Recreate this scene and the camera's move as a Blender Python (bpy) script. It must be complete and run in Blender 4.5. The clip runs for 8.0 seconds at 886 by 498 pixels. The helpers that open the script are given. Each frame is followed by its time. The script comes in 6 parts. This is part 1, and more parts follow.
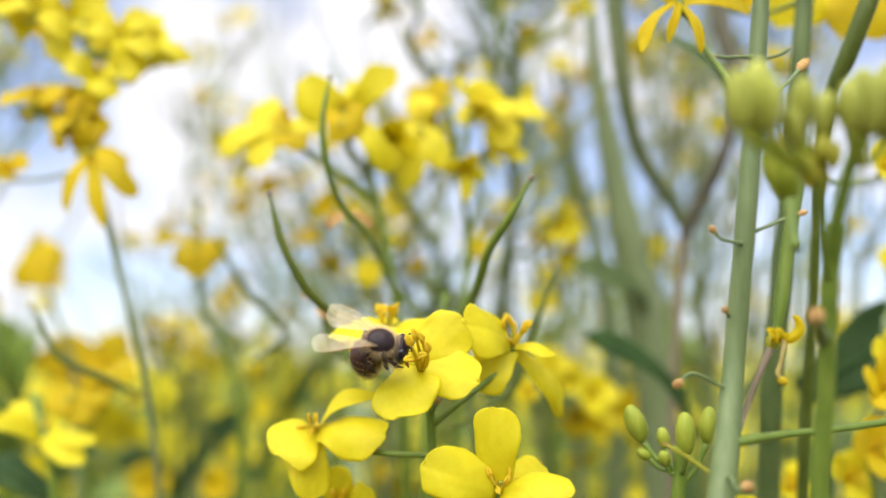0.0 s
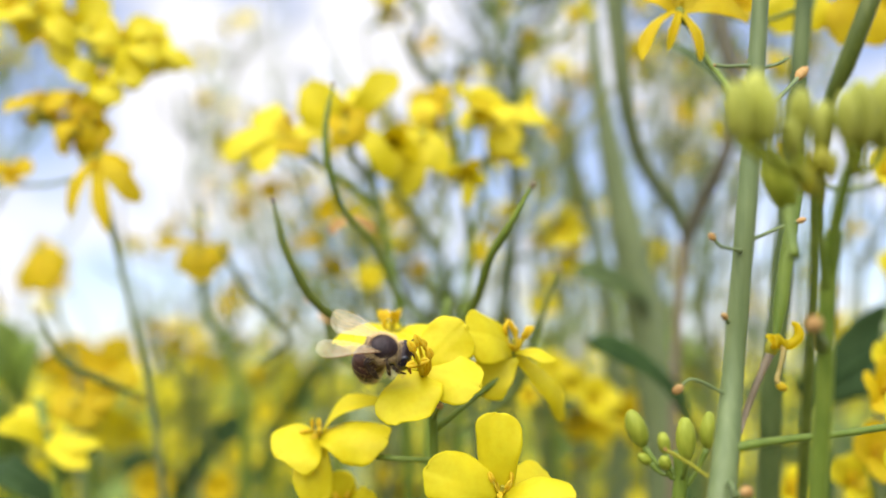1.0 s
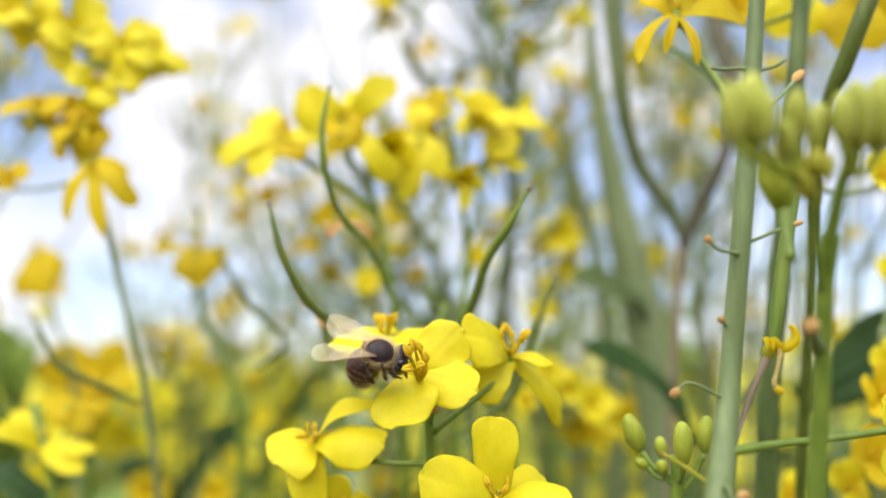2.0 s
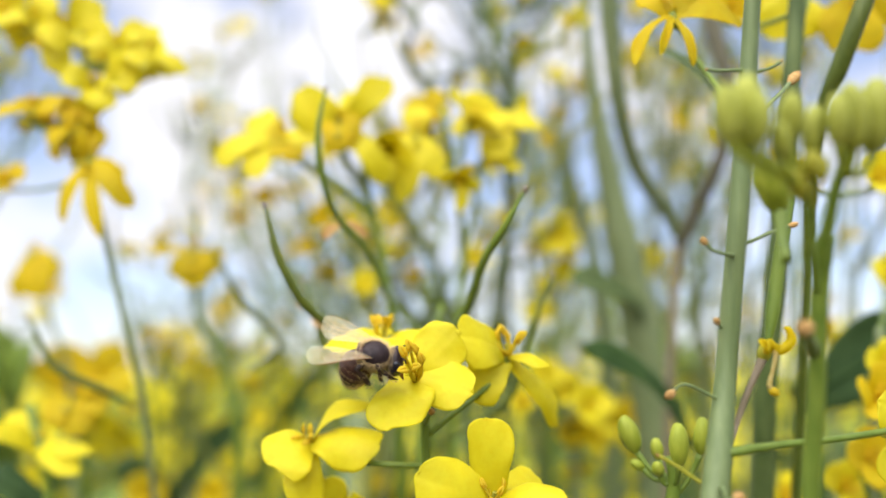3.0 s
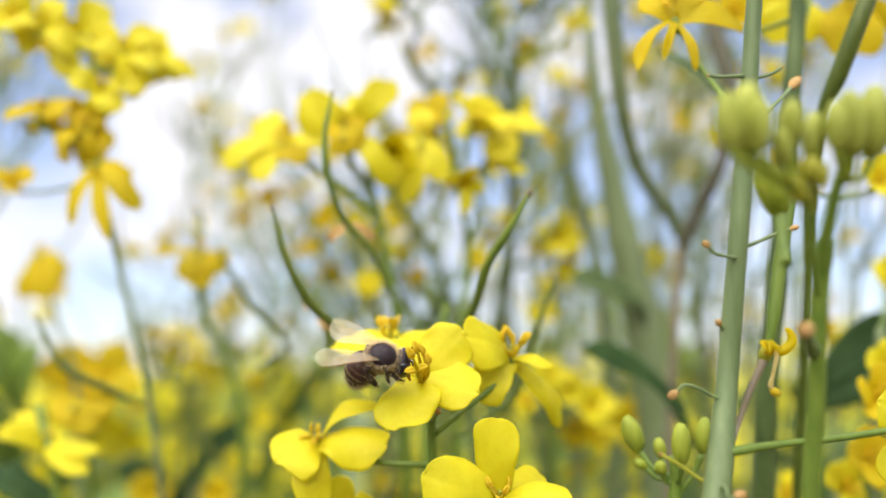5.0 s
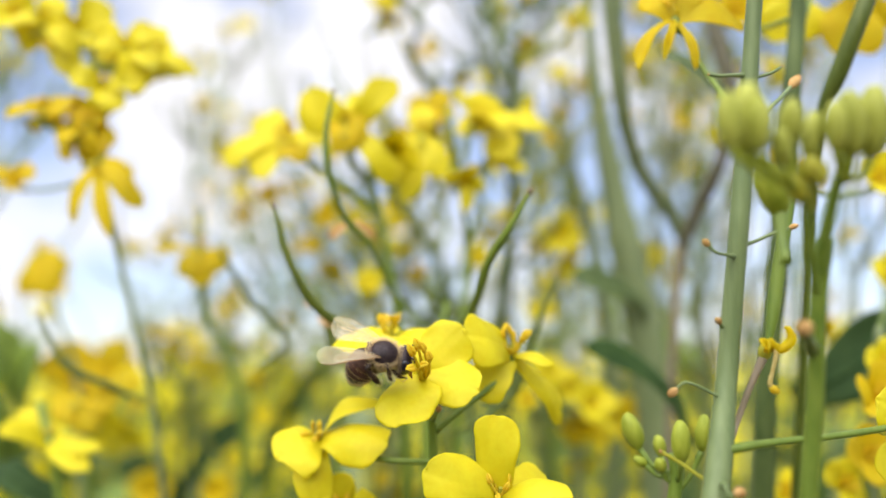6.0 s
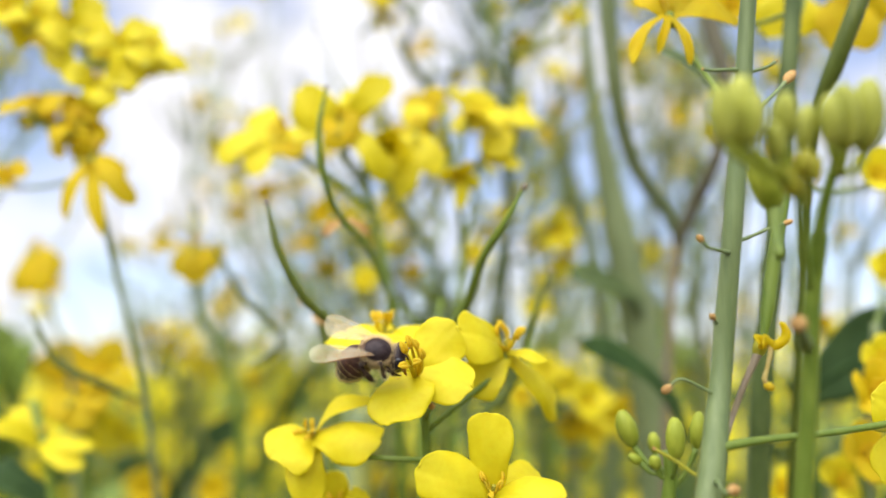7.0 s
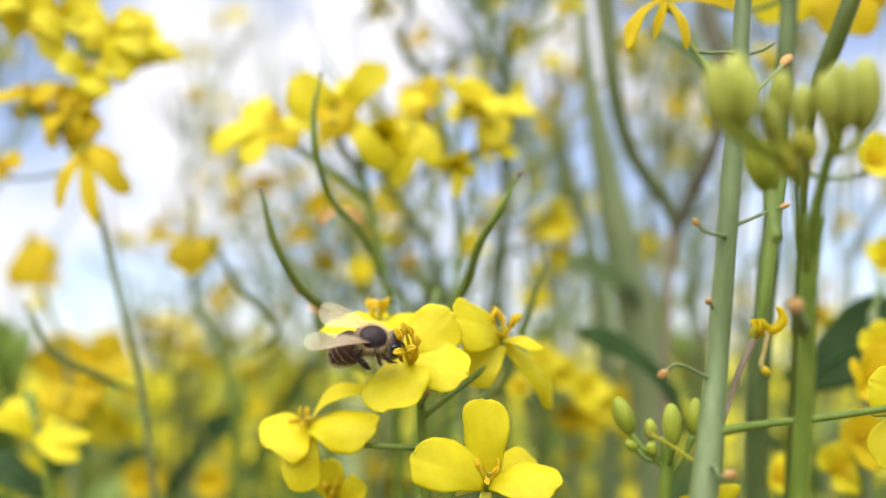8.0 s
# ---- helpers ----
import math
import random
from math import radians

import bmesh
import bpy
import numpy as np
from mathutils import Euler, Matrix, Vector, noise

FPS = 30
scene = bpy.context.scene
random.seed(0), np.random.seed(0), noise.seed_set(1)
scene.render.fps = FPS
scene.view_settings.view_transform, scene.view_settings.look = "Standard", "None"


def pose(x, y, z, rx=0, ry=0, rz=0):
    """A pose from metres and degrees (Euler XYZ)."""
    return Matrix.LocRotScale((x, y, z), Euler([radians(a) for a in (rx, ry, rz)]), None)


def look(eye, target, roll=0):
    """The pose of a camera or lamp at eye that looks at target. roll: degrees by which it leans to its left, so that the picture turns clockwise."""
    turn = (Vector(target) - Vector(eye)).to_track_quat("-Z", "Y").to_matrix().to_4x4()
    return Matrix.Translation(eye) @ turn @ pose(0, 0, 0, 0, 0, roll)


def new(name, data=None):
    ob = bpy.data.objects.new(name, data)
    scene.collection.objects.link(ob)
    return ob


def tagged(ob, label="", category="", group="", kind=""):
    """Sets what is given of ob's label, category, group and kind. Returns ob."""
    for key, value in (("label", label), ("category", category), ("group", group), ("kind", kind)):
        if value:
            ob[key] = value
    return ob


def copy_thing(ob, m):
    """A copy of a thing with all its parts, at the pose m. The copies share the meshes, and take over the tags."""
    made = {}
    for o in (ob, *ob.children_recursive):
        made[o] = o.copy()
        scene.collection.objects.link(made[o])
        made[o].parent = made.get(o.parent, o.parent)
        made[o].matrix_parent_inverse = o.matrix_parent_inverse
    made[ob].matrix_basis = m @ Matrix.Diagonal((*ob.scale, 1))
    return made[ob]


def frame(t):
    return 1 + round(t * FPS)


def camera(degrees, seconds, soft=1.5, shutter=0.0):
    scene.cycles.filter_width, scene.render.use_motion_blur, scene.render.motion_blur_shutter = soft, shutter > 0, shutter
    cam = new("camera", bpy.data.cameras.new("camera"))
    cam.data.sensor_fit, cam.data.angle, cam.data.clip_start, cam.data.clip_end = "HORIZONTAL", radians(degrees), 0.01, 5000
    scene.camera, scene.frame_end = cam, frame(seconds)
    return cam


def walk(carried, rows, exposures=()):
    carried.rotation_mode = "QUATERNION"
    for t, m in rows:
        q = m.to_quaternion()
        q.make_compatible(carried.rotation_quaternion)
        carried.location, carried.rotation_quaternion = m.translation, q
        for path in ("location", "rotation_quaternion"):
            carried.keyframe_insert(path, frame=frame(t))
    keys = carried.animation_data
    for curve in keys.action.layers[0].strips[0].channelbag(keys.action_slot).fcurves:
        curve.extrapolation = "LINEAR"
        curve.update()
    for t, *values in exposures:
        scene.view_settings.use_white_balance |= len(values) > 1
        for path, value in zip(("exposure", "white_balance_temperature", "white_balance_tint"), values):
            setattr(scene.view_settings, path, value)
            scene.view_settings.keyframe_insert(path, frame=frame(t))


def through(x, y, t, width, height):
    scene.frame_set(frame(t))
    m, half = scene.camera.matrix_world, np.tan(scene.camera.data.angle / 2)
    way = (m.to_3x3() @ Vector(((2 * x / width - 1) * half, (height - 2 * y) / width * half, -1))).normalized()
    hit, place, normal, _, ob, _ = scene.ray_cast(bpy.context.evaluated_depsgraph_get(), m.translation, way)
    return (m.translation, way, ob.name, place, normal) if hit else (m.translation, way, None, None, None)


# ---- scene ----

MM = 0.001

# camera: held by hand in the crop, close to the flower, with a shallow depth of field
cam = camera(55.0, 8.0, soft=1.6)
cam.data.dof.use_dof = True
cam.data.dof.focus_distance = 0.1075
cam.data.dof.aperture_fstop = 9.6
PATH = [
    (0.0, pose(0.000000, 0.000000, 0.950000, 98.0000, -0.0000, 0.0000)),
    (0.5, pose(-0.000080, -0.000571, 0.950212, 97.9553, 0.0013, 0.0999)),
    (1.0, pose(-0.000102, -0.001133, 0.950409, 98.1576, 0.0114, 0.0993)),
    (1.5, pose(0.000022, -0.000860, 0.950113, 98.4690, 0.0122, 0.0839)),
    (3.0, pose(0.000497, -0.000629, 0.950210, 98.6068, 0.0094, -0.1467)),
    (3.5, pose(0.000385, -0.000838, 0.949981, 98.7033, -0.0150, -0.1231)),
    (4.0, pose(0.000197, -0.001563, 0.950062, 98.7185, -0.0018, -0.0483)),
    (4.5, pose(0.000004, -0.002075, 0.950192, 98.7034, 0.0203, -0.0508)),
    (6.0, pose(-0.000277, -0.002958, 0.950287, 98.4342, -0.0458, -0.0597)),
    (6.5, pose(0.000196, -0.002555, 0.949974, 98.4589, -0.0369, -0.0707)),
    (7.0, pose(0.000357, -0.002148, 0.950114, 98.3405, 0.0524, -0.2069)),
    (7.5, pose(0.000544, -0.001652, 0.949884, 98.2509, 0.0852, -0.2683)),
    (8.0, pose(0.000869, -0.001265, 0.949198, 97.9347, 0.2808, -0.2632)),
]
walk(cam, PATH)

# daylight: bright sky with broken white cloud, the sun softened by thin cloud
SUN_UP, SUN_TURN = 56, 200
world = bpy.data.worlds.new("sky")
scene.world = world
world.use_nodes = True
wt = world.node_tree
wt.nodes.clear()
w_out = wt.nodes.new("ShaderNodeOutputWorld")
w_bg = wt.nodes.new("ShaderNodeBackground")
w_sky = wt.nodes.new("ShaderNodeTexSky")
w_sky.sky_type = "NISHITA"
w_sky.sun_disc = False
w_sky.sun_elevation = radians(SUN_UP)
w_sky.sun_rotation = radians(SUN_TURN)
w_sky.air_density, w_sky.dust_density, w_sky.ozone_density = 1.0, 0.6, 2.0
w_co = wt.nodes.new("ShaderNodeTexCoord")
w_noise = wt.nodes.new("ShaderNodeTexNoise")
w_noise.inputs["Scale"].default_value = 5.5
w_noise.inputs["Detail"].default_value = 6.0
w_noise.inputs["Roughness"].default_value = 0.5
w_ramp = wt.nodes.new("ShaderNodeValToRGB")
w_ramp.color_ramp.elements[0].position = 0.45
w_ramp.color_ramp.elements[1].position = 0.58
w_ramp.color_ramp.elements[0].color = (0.20, 0.20, 0.20, 1)
w_mix = wt.nodes.new("ShaderNodeMix")
w_mix.data_type = "RGBA"
w_mix.inputs["B"].default_value = (5.7, 5.65, 5.95, 1)
w_turn = wt.nodes.new("ShaderNodeMapping")
w_turn.inputs["Location"].default_value = (0.903, -0.703, 0.461)
wt.links.new(w_co.outputs["Generated"], w_turn.inputs["Vector"])
wt.links.new(w_turn.outputs["Vector"], w_noise.inputs["Vector"])
wt.links.new(w_noise.outputs["Fac"], w_ramp.inputs["Fac"])
wt.links.new(w_ramp.outputs["Color"], w_mix.inputs["Factor"])
w_blue = wt.nodes.new("ShaderNodeMix")
w_blue.data_type, w_blue.blend_type = "RGBA", "MULTIPLY"
w_blue.inputs["Factor"].default_value = 1.0
w_blue.inputs["B"].default_value = (1.0, 0.955, 1.07, 1)
wt.links.new(w_sky.outputs["Color"], w_blue.inputs["A"])
wt.links.new(w_blue.outputs["Result"], w_mix.inputs["A"])
wt.links.new(w_mix.outputs["Result"], w_bg.inputs["Color"])
w_bg.inputs["Strength"].default_value = 0.13
wt.links.new(w_bg.outputs["Background"], w_out.inputs["Surface"])

sun = new("sun", bpy.data.lights.new("sun", "SUN"))
sun.data.energy, sun.data.angle, sun.data.color = 3.5, radians(90), (1.0, 0.96, 0.88)
# the sun stands behind the camera, over its shoulder
sun_dir = Vector((math.sin(radians(SUN_TURN)) * math.cos(radians(SUN_UP)), math.cos(radians(SUN_TURN)) * math.cos(radians(SUN_UP)), math.sin(radians(SUN_UP))))
sun.matrix_world = look(sun_dir * 20, (0, 0, 0))
scene.view_settings.exposure = 0.56


# ---- materials ----
def material(name):
    m = bpy.data.materials.new(name)
    m.use_nodes = True
    return m, m.node_tree, m.node_tree.nodes["Principled BSDF"]


def grain(nt, scale, detail=4.0, rough=0.55, stretch=(1, 1, 1)):
    co = nt.nodes.new("ShaderNodeTexCoord")
    mp = nt.nodes.new("ShaderNodeMapping")
    mp.inputs["Scale"].default_value = stretch
    n = nt.nodes.new("ShaderNodeTexNoise")
    n.inputs["Scale"].default_value, n.inputs["Detail"].default_value, n.inputs["Roughness"].default_value = scale, detail, rough
    nt.links.new(co.outputs["Object"], mp.inputs["Vector"])
    nt.links.new(mp.outputs["Vector"], n.inputs["Vector"])
    return n


def ramp(nt, source, stops):
    r = nt.nodes.new("ShaderNodeValToRGB")
    while len(r.color_ramp.elements) < len(stops):
        r.color_ramp.elements.new(0.5)
    for e, (at, c) in zip(r.color_ramp.elements, stops):
        e.position, e.color = at, (*c, 1)
    nt.links.new(source, r.inputs["Fac"])
    return r


def blend(nt, kind, a, b, fac):
    m = nt.nodes.new("ShaderNodeMix")
    m.data_type, m.blend_type = "RGBA", kind
    for key, v in (("A", a), ("B", b), ("Factor", fac)):
        if isinstance(v, (int, float)):
            m.inputs[key].default_value = v
        elif isinstance(v, tuple):
            m.inputs[key].default_value = (*v, 1)
        else:
            nt.links.new(v, m.inputs[key])
    return m.outputs["Result"]


def bump(nt, bsdf, height, strength, distance):
    b = nt.nodes.new("ShaderNodeBump")
    b.inputs["Strength"].default_value, b.inputs["Distance"].default_value = strength, distance
    nt.links.new(height, b.inputs["Height"])
    nt.links.new(b.outputs["Normal"], bsdf.inputs["Normal"])
    return b


def plant_skin(name, dark, light, scale, rough=0.5, through=0.0, relief=0.25, per_piece=0.25, stretch=(1, 1, 0.25), spots=None):
    """Plant tissue: two scales of tone, a fine relief, a little difference from piece to piece, light let through where it is thin."""
    m, nt, b = material(name)
    fine = grain(nt, scale, 5, 0.6, stretch)
    broad = grain(nt, scale * 0.16, 3)
    c = ramp(nt, fine.outputs["Fac"], [(0.3, dark), (0.7, light)]).outputs["Color"]
    tone = ramp(nt, broad.outputs["Fac"], [(0.3, (0.80, 0.81, 0.79)), (0.7, (1, 1, 1))]).outputs["Color"]
    c = blend(nt, "MULTIPLY", c, tone, 0.8)
    if spots:
        sp = grain(nt, scale * 0.5, 2)
        mask = ramp(nt, sp.outputs["Fac"], [(0.58, (0, 0, 0)), (0.7, (1, 1, 1))]).outputs["Color"]
        c = blend(nt, "MIX", c, spots, mask)
    info = nt.nodes.new("ShaderNodeObjectInfo")
    vary = ramp(nt, info.outputs["Random"], [(0.0, (1 - per_piece, 1 - per_piece, 1 - per_piece)), (1.0, (1, 1, 1))]).outputs["Color"]
    c = blend(nt, "MULTIPLY", c, vary, 1.0)
    nt.links.new(c, b.inputs["Base Color"])
    b.inputs["Roughness"].default_value = rough
    b.inputs["Specular IOR Level"].default_value = 0.35
    bp = bump(nt, b, fine.outputs["Fac"], relief, 0.0002)
    if through:
        t = nt.nodes.new("ShaderNodeBsdfTranslucent")
        nt.links.new(c, t.inputs["Color"])
        nt.links.new(bp.outputs["Normal"], t.inputs["Normal"])
        mix = nt.nodes.new("ShaderNodeMixShader")
        mix.inputs["Fac"].default_value = through
        nt.links.new(b.outputs["BSDF"], mix.inputs[1])
        nt.links.new(t.outputs["BSDF"], mix.inputs[2])
        nt.links.new(mix.outputs["Shader"], nt.nodes["Material Output"].inputs["Surface"])
    return m


PETAL = plant_skin("petal_yellow", (0.90, 0.765, 0.011), (0.94, 0.845, 0.024), 900, 0.5, 0.41, 0.10, 0.06, (1, 1, 1))
PETAL_OLD = plant_skin("petal_fading", (0.89, 0.675, 0.007), (0.93, 0.775, 0.014), 700, 0.6, 0.57, 0.20, 0.10, (1, 1, 1))
ANTHER = plant_skin("anther_orange", (0.95, 0.67, 0.025), (0.97, 0.80, 0.06), 2500, 0.8, 0.5, 0.15, 0.1, (1, 1, 1))
FILAMENT = plant_skin("filament_yellow", (0.80, 0.60, 0.02), (0.86, 0.70, 0.05), 1500, 0.5, 0.45, 0.2, 0.1)
SEPAL = plant_skin("sepal_yellow_green", (0.50, 0.48, 0.04), (0.62, 0.58, 0.06), 900, 0.5, 0.25, 0.2, 0.2)
STEM_DULL = plant_skin("stem_dull_green", (0.070, 0.112, 0.030), (0.145, 0.195, 0.060), 400, 0.55, 0.0, 0.3, 0.2, (1, 1, 0.12))
STEM = plant_skin("stem_waxy_green", (0.145, 0.205, 0.075), (0.24, 0.305, 0.125), 600, 0.42, 0.0, 0.25, 0.12, (1, 1, 0.12))
STEM_FRESH = plant_skin("stem_fresh_green", (0.13, 0.21, 0.026), (0.24, 0.32, 0.05), 700, 0.42, 0.0, 0.25, 0.15, (1, 1, 0.12))
STEM_GREY = plant_skin("stem_grey_green", (0.155, 0.205, 0.085), (0.265, 0.315, 0.150), 400, 0.5, 0.0, 0.3, 0.2, (1, 1, 0.12))
STEM_PURPLE = plant_skin("stem_purplish", (0.22, 0.17, 0.115), (0.36, 0.29, 0.19), 700, 0.5, 0.0, 0.3, 0.1, (1, 1, 0.12))
POD = plant_skin("pod_green", (0.075, 0.112, 0.016), (0.155, 0.19, 0.034), 700, 0.45, 0.0, 0.3, 0.15, (1, 1, 0.2))
POD_PALE = plant_skin("pod_yellowish_green", (0.27, 0.29, 0.045), (0.42, 0.42, 0.09), 700, 0.45, 0.15, 0.3, 0.3, (1, 1, 0.2))
LEAF = plant_skin("leaf_blue_green", (0.028, 0.072, 0.014), (0.062, 0.120, 0.028), 160, 0.85, 0.2, 0.4, 0.25, (1, 1, 1))
STEM_BROWN = plant_skin("stem_brownish_green", (0.13, 0.125, 0.085), (0.23, 0.21, 0.15), 500, 0.5, 0.0, 0.3, 0.1, (1, 1, 0.12))
BUD_YOUNG = plant_skin("bud_fresh_green", (0.30, 0.37, 0.028), (0.50, 0.55, 0.065), 900, 0.5, 0.15, 0.25, 0.12)
BUD = plant_skin("bud_green", (0.40, 0.435, 0.055), (0.60, 0.62, 0.12), 700, 0.5, 0.15, 0.25, 0.12)
DRY = plant_skin("withered_brown", (0.44, 0.22, 0.06), (0.74, 0.47, 0.18), 1500, 0.7, 0.1, 0.6, 0.2, (1, 1, 1))
STRAW = plant_skin("withered_straw", (0.66, 0.48, 0.12), (0.80, 0.66, 0.28), 1500, 0.6, 0.15, 0.4, 0.1, (1, 1, 1))
SOIL = plant_skin("soil", (0.10, 0.07, 0.045), (0.20, 0.15, 0.10), 30, 0.95, 0.0, 1.0, 0.0, (1, 1, 1))


# ---- mesh tools ----
class Shape:
    """Gathers vertices and faces for one mesh."""

    def __init__(self):
        self.v, self.f, self.m, self.slot = [], [], [], 0

    def face(self, *ids):
        self.f.append(ids)
        self.m.append(self.slot)

    def tube(self, points, radii, seg=8, fine=4, flat=1.0):
        """A round stalk along a smooth line through the points, its radius gliding from point to point."""
        pts = [Vector(p) for p in points]
        if isinstance(radii, (int, float)):
            radii = [radii] * len(pts)
        line, rad = [], []
        for i in range(len(pts) - 1):
            a, b = pts[i], pts[i + 1]
            p = pts[i - 1] if i else a * 2 - b
            q = pts[i + 2] if i + 2 < len(pts) else b * 2 - a
            for k in range(fine):
                t = k / fine
                line.append(0.5 * (2 * a + (b - p) * t + (2 * p - 5 * a + 4 * b - q) * t * t + (3 * a - p - 3 * b + q) * t ** 3))
                s = t * t * (3 - 2 * t)
                rad.append(radii[i] * (1 - s) + radii[i + 1] * s)
        line.append(pts[-1])
        rad.append(radii[-1])
        d = (line[1] - line[0]).normalized()
        u = d.orthogonal().normalized()
        rings = []
        for i, (p, r) in enumerate(zip(line, rad)):
            t = (line[min(i + 1, len(line) - 1)] - line[max(i - 1, 0)])
            d = t.normalized() if t.length > 1e-9 else d
            u = (u - d * u.dot(d)).normalized()
            w = d.cross(u)
            start = len(self.v)
            for k in range(seg):
                a = 2 * math.pi * k / seg
                self.v.append(p + (u * math.cos(a) + w * math.sin(a) * flat) * r)
            rings.append(start)
        for a, b in zip(rings, rings[1:]):
            for k in range(seg):
                self.face(a + k, a + (k + 1) % seg, b + (k + 1) % seg, b + k)
        self.face(*[rings[0] + k for k in reversed(range(seg))])
        self.face(*[rings[-1] + k for k in range(seg)])
        return self

    def egg(self, tail, tip, radius, seg=10, rings=8, fat=0.5, flat=1.0, point=0.0):
        """A closed egg from tail to tip; fat: where it is widest; point: how drawn out its tip is."""
        a, b = Vector(tail), Vector(tip)
        line, rad = [], []
        for i in range(rings + 1):
            s = 0.5 - 0.5 * math.cos(math.pi * i / rings)
            q = s ** (math.log(0.5) / math.log(fat))
            line.append(a.lerp(b, s))
            rad.append(max(radius * math.sqrt(max(0.0, 1 - (2 * q - 1) ** 2)) ** (1 + point * s), radius * 0.02))
        return self.tube(line, rad, seg, 1, flat)

    def sheet(self, at, nu, nv, thick):
        """A thin plate with two faces and a rim, from at(u, v), u and v from 0 to 1."""
        g = [[Vector(at(i / nu, j / nv)) for j in range(nv + 1)] for i in range(nu + 1)]
        top, low = [], []
        for i in range(nu + 1):
            for j in range(nv + 1):
                du = g[min(i + 1, nu)][j] - g[max(i - 1, 0)][j]
                dv = g[i][min(j + 1, nv)] - g[i][max(j - 1, 0)]
                n = du.cross(dv)
                if n.length < 1e-14:
                    k = max(1, min(i, nu - 1))
                    n = (g[k + 1][j] - g[k - 1][j]).cross(g[k][nv] - g[k][0])
                n.normalize()
                e = 0.35 if i in (0, nu) or j in (0, nv) else 1.0
                top.append(g[i][j] + n * thick * 0.5 * e)
                low.append(g[i][j] - n * thick * 0.5 * e)
        s = len(self.v)
        self.v += top + low
        c = (nu + 1) * (nv + 1)
        ix = lambda i, j: s + i * (nv + 1) + j
        for i in range(nu):
            for j in range(nv):
                a = (ix(i, j), ix(i + 1, j), ix(i + 1, j + 1), ix(i, j + 1))
                self.face(*a)
                self.face(*[k + c for k in reversed(a)])
        rim = [ix(i, 0) for i in range(nu)] + [ix(nu, j) for j in range(nv)] + [ix(i, nv) for i in range(nu, 0, -1)] + [ix(0, j) for j in range(nv, 0, -1)]
        for a, b in zip(rim, rim[1:] + rim[:1]):
            self.face(b, a, a + c, b + c)
        return self

    def mesh(self, name, *mats):
        me = bpy.data.meshes.new(name)
        me.from_pydata([tuple(p) for p in self.v], [], self.f)
        for m in mats:
            me.materials.append(m)
        me.polygons.foreach_set("material_index", self.m)
        me.polygons.foreach_set("use_smooth", [True] * len(self.f))
        me.update()
        return me


def part(name, shape, mats, parent, label=""):
    mats = mats if isinstance(mats, (tuple, list)) else (mats,)
    ob = new(name, shape.mesh(name, *mats))
    if parent is not None:
        ob.parent = parent
        if parent.type == "EMPTY":
            ob.matrix_parent_inverse = Matrix.Translation(parent.location).inverted()
    return tagged(ob, label=label)


def thing(name, base, label, category, group=""):
    """An Empty at the thing's base, to which its parts are added in the place's own coordinates."""
    e = new(name)
    e.empty_display_size = 0.01
    e.location = base
    return tagged(e, label=label, category=category, group=group)


def petal_at(base, tip, width, facing, bend=0.08, cup=0.10, wave=0.02, seed=0, claw=0.14, roll=0.0):
    """The surface of a petal: a narrow claw that opens into a broad rounded blade. facing: the side that it shows."""
    base, tip, facing = Vector(base), Vector(tip), Vector(facing)
    axis = tip - base
    size = axis.length
    side = facing.cross(axis).normalized()
    up = axis.cross(side).normalized()
    rnd = random.Random(seed * 31 + 5)
    ph = [rnd.uniform(0, 6.28) for _ in range(9)]
    skew, sway, blunt = rnd.uniform(-0.05, 0.05), rnd.uniform(-0.07, 0.07), rnd.uniform(2.0, 2.7)
    wide, stub, crease = rnd.uniform(0.58, 0.69), rnd.uniform(0.03, 0.10), rnd.uniform(0.015, 0.035)

    def at(u, v):
        s = 1 - (1 - u) ** 1.7
        if s < wide:
            k = s / wide
            w = min(1.0, claw + (1 - claw) * k ** 1.15 * (1.62 - 0.62 * k * k))
        else:
            w = stub + (1 - stub) * max(0.0, 1 - ((s - wide) / (1 - wide)) ** blunt) ** 0.5
        t = v * 2 - 1
        w *= 1 + 0.09 * math.sin(4.3 * s + ph[0] + (ph[1] if t > 0 else 0)) + 0.03 * math.sin(13 * s + ph[6] + (ph[7] if t > 0 else 0)) + 0.008 * math.sin(41 * s + ph[7])
        edge = abs(t) ** 2
        nick = 0.020 * math.sin(t * w * 3.4 + ph[5]) + 0.011 * math.sin(t * w * 8 + ph[8]) + 0.003 * math.sin(t * w * 21 + ph[4])
        reach = s * (1 + skew * t * w * s) + nick * s ** 5 - 0.05 * t * t * s ** 8
        lift = bend * size * math.sin(math.pi * min(1, s * 1.02)) + cup * width * edge * w * w
        lift += wave * width * edge * math.sin(9 * s + ph[2] + 2 * t) + wave * 0.6 * width * math.sin(3.2 * t * w + ph[3]) * s
        lift += 0.0035 * width * math.sin(16 * t + ph[4]) * s * (1 - 0.5 * s) - crease * width * math.exp(-(t / 0.16) ** 2) * s * (1 - 0.6 * s)
        return base + axis * reach + side * (w * width * 0.5 * t + sway * size * math.sin(math.pi * s)) + up * (lift + roll * width * t * w * s)

    return at


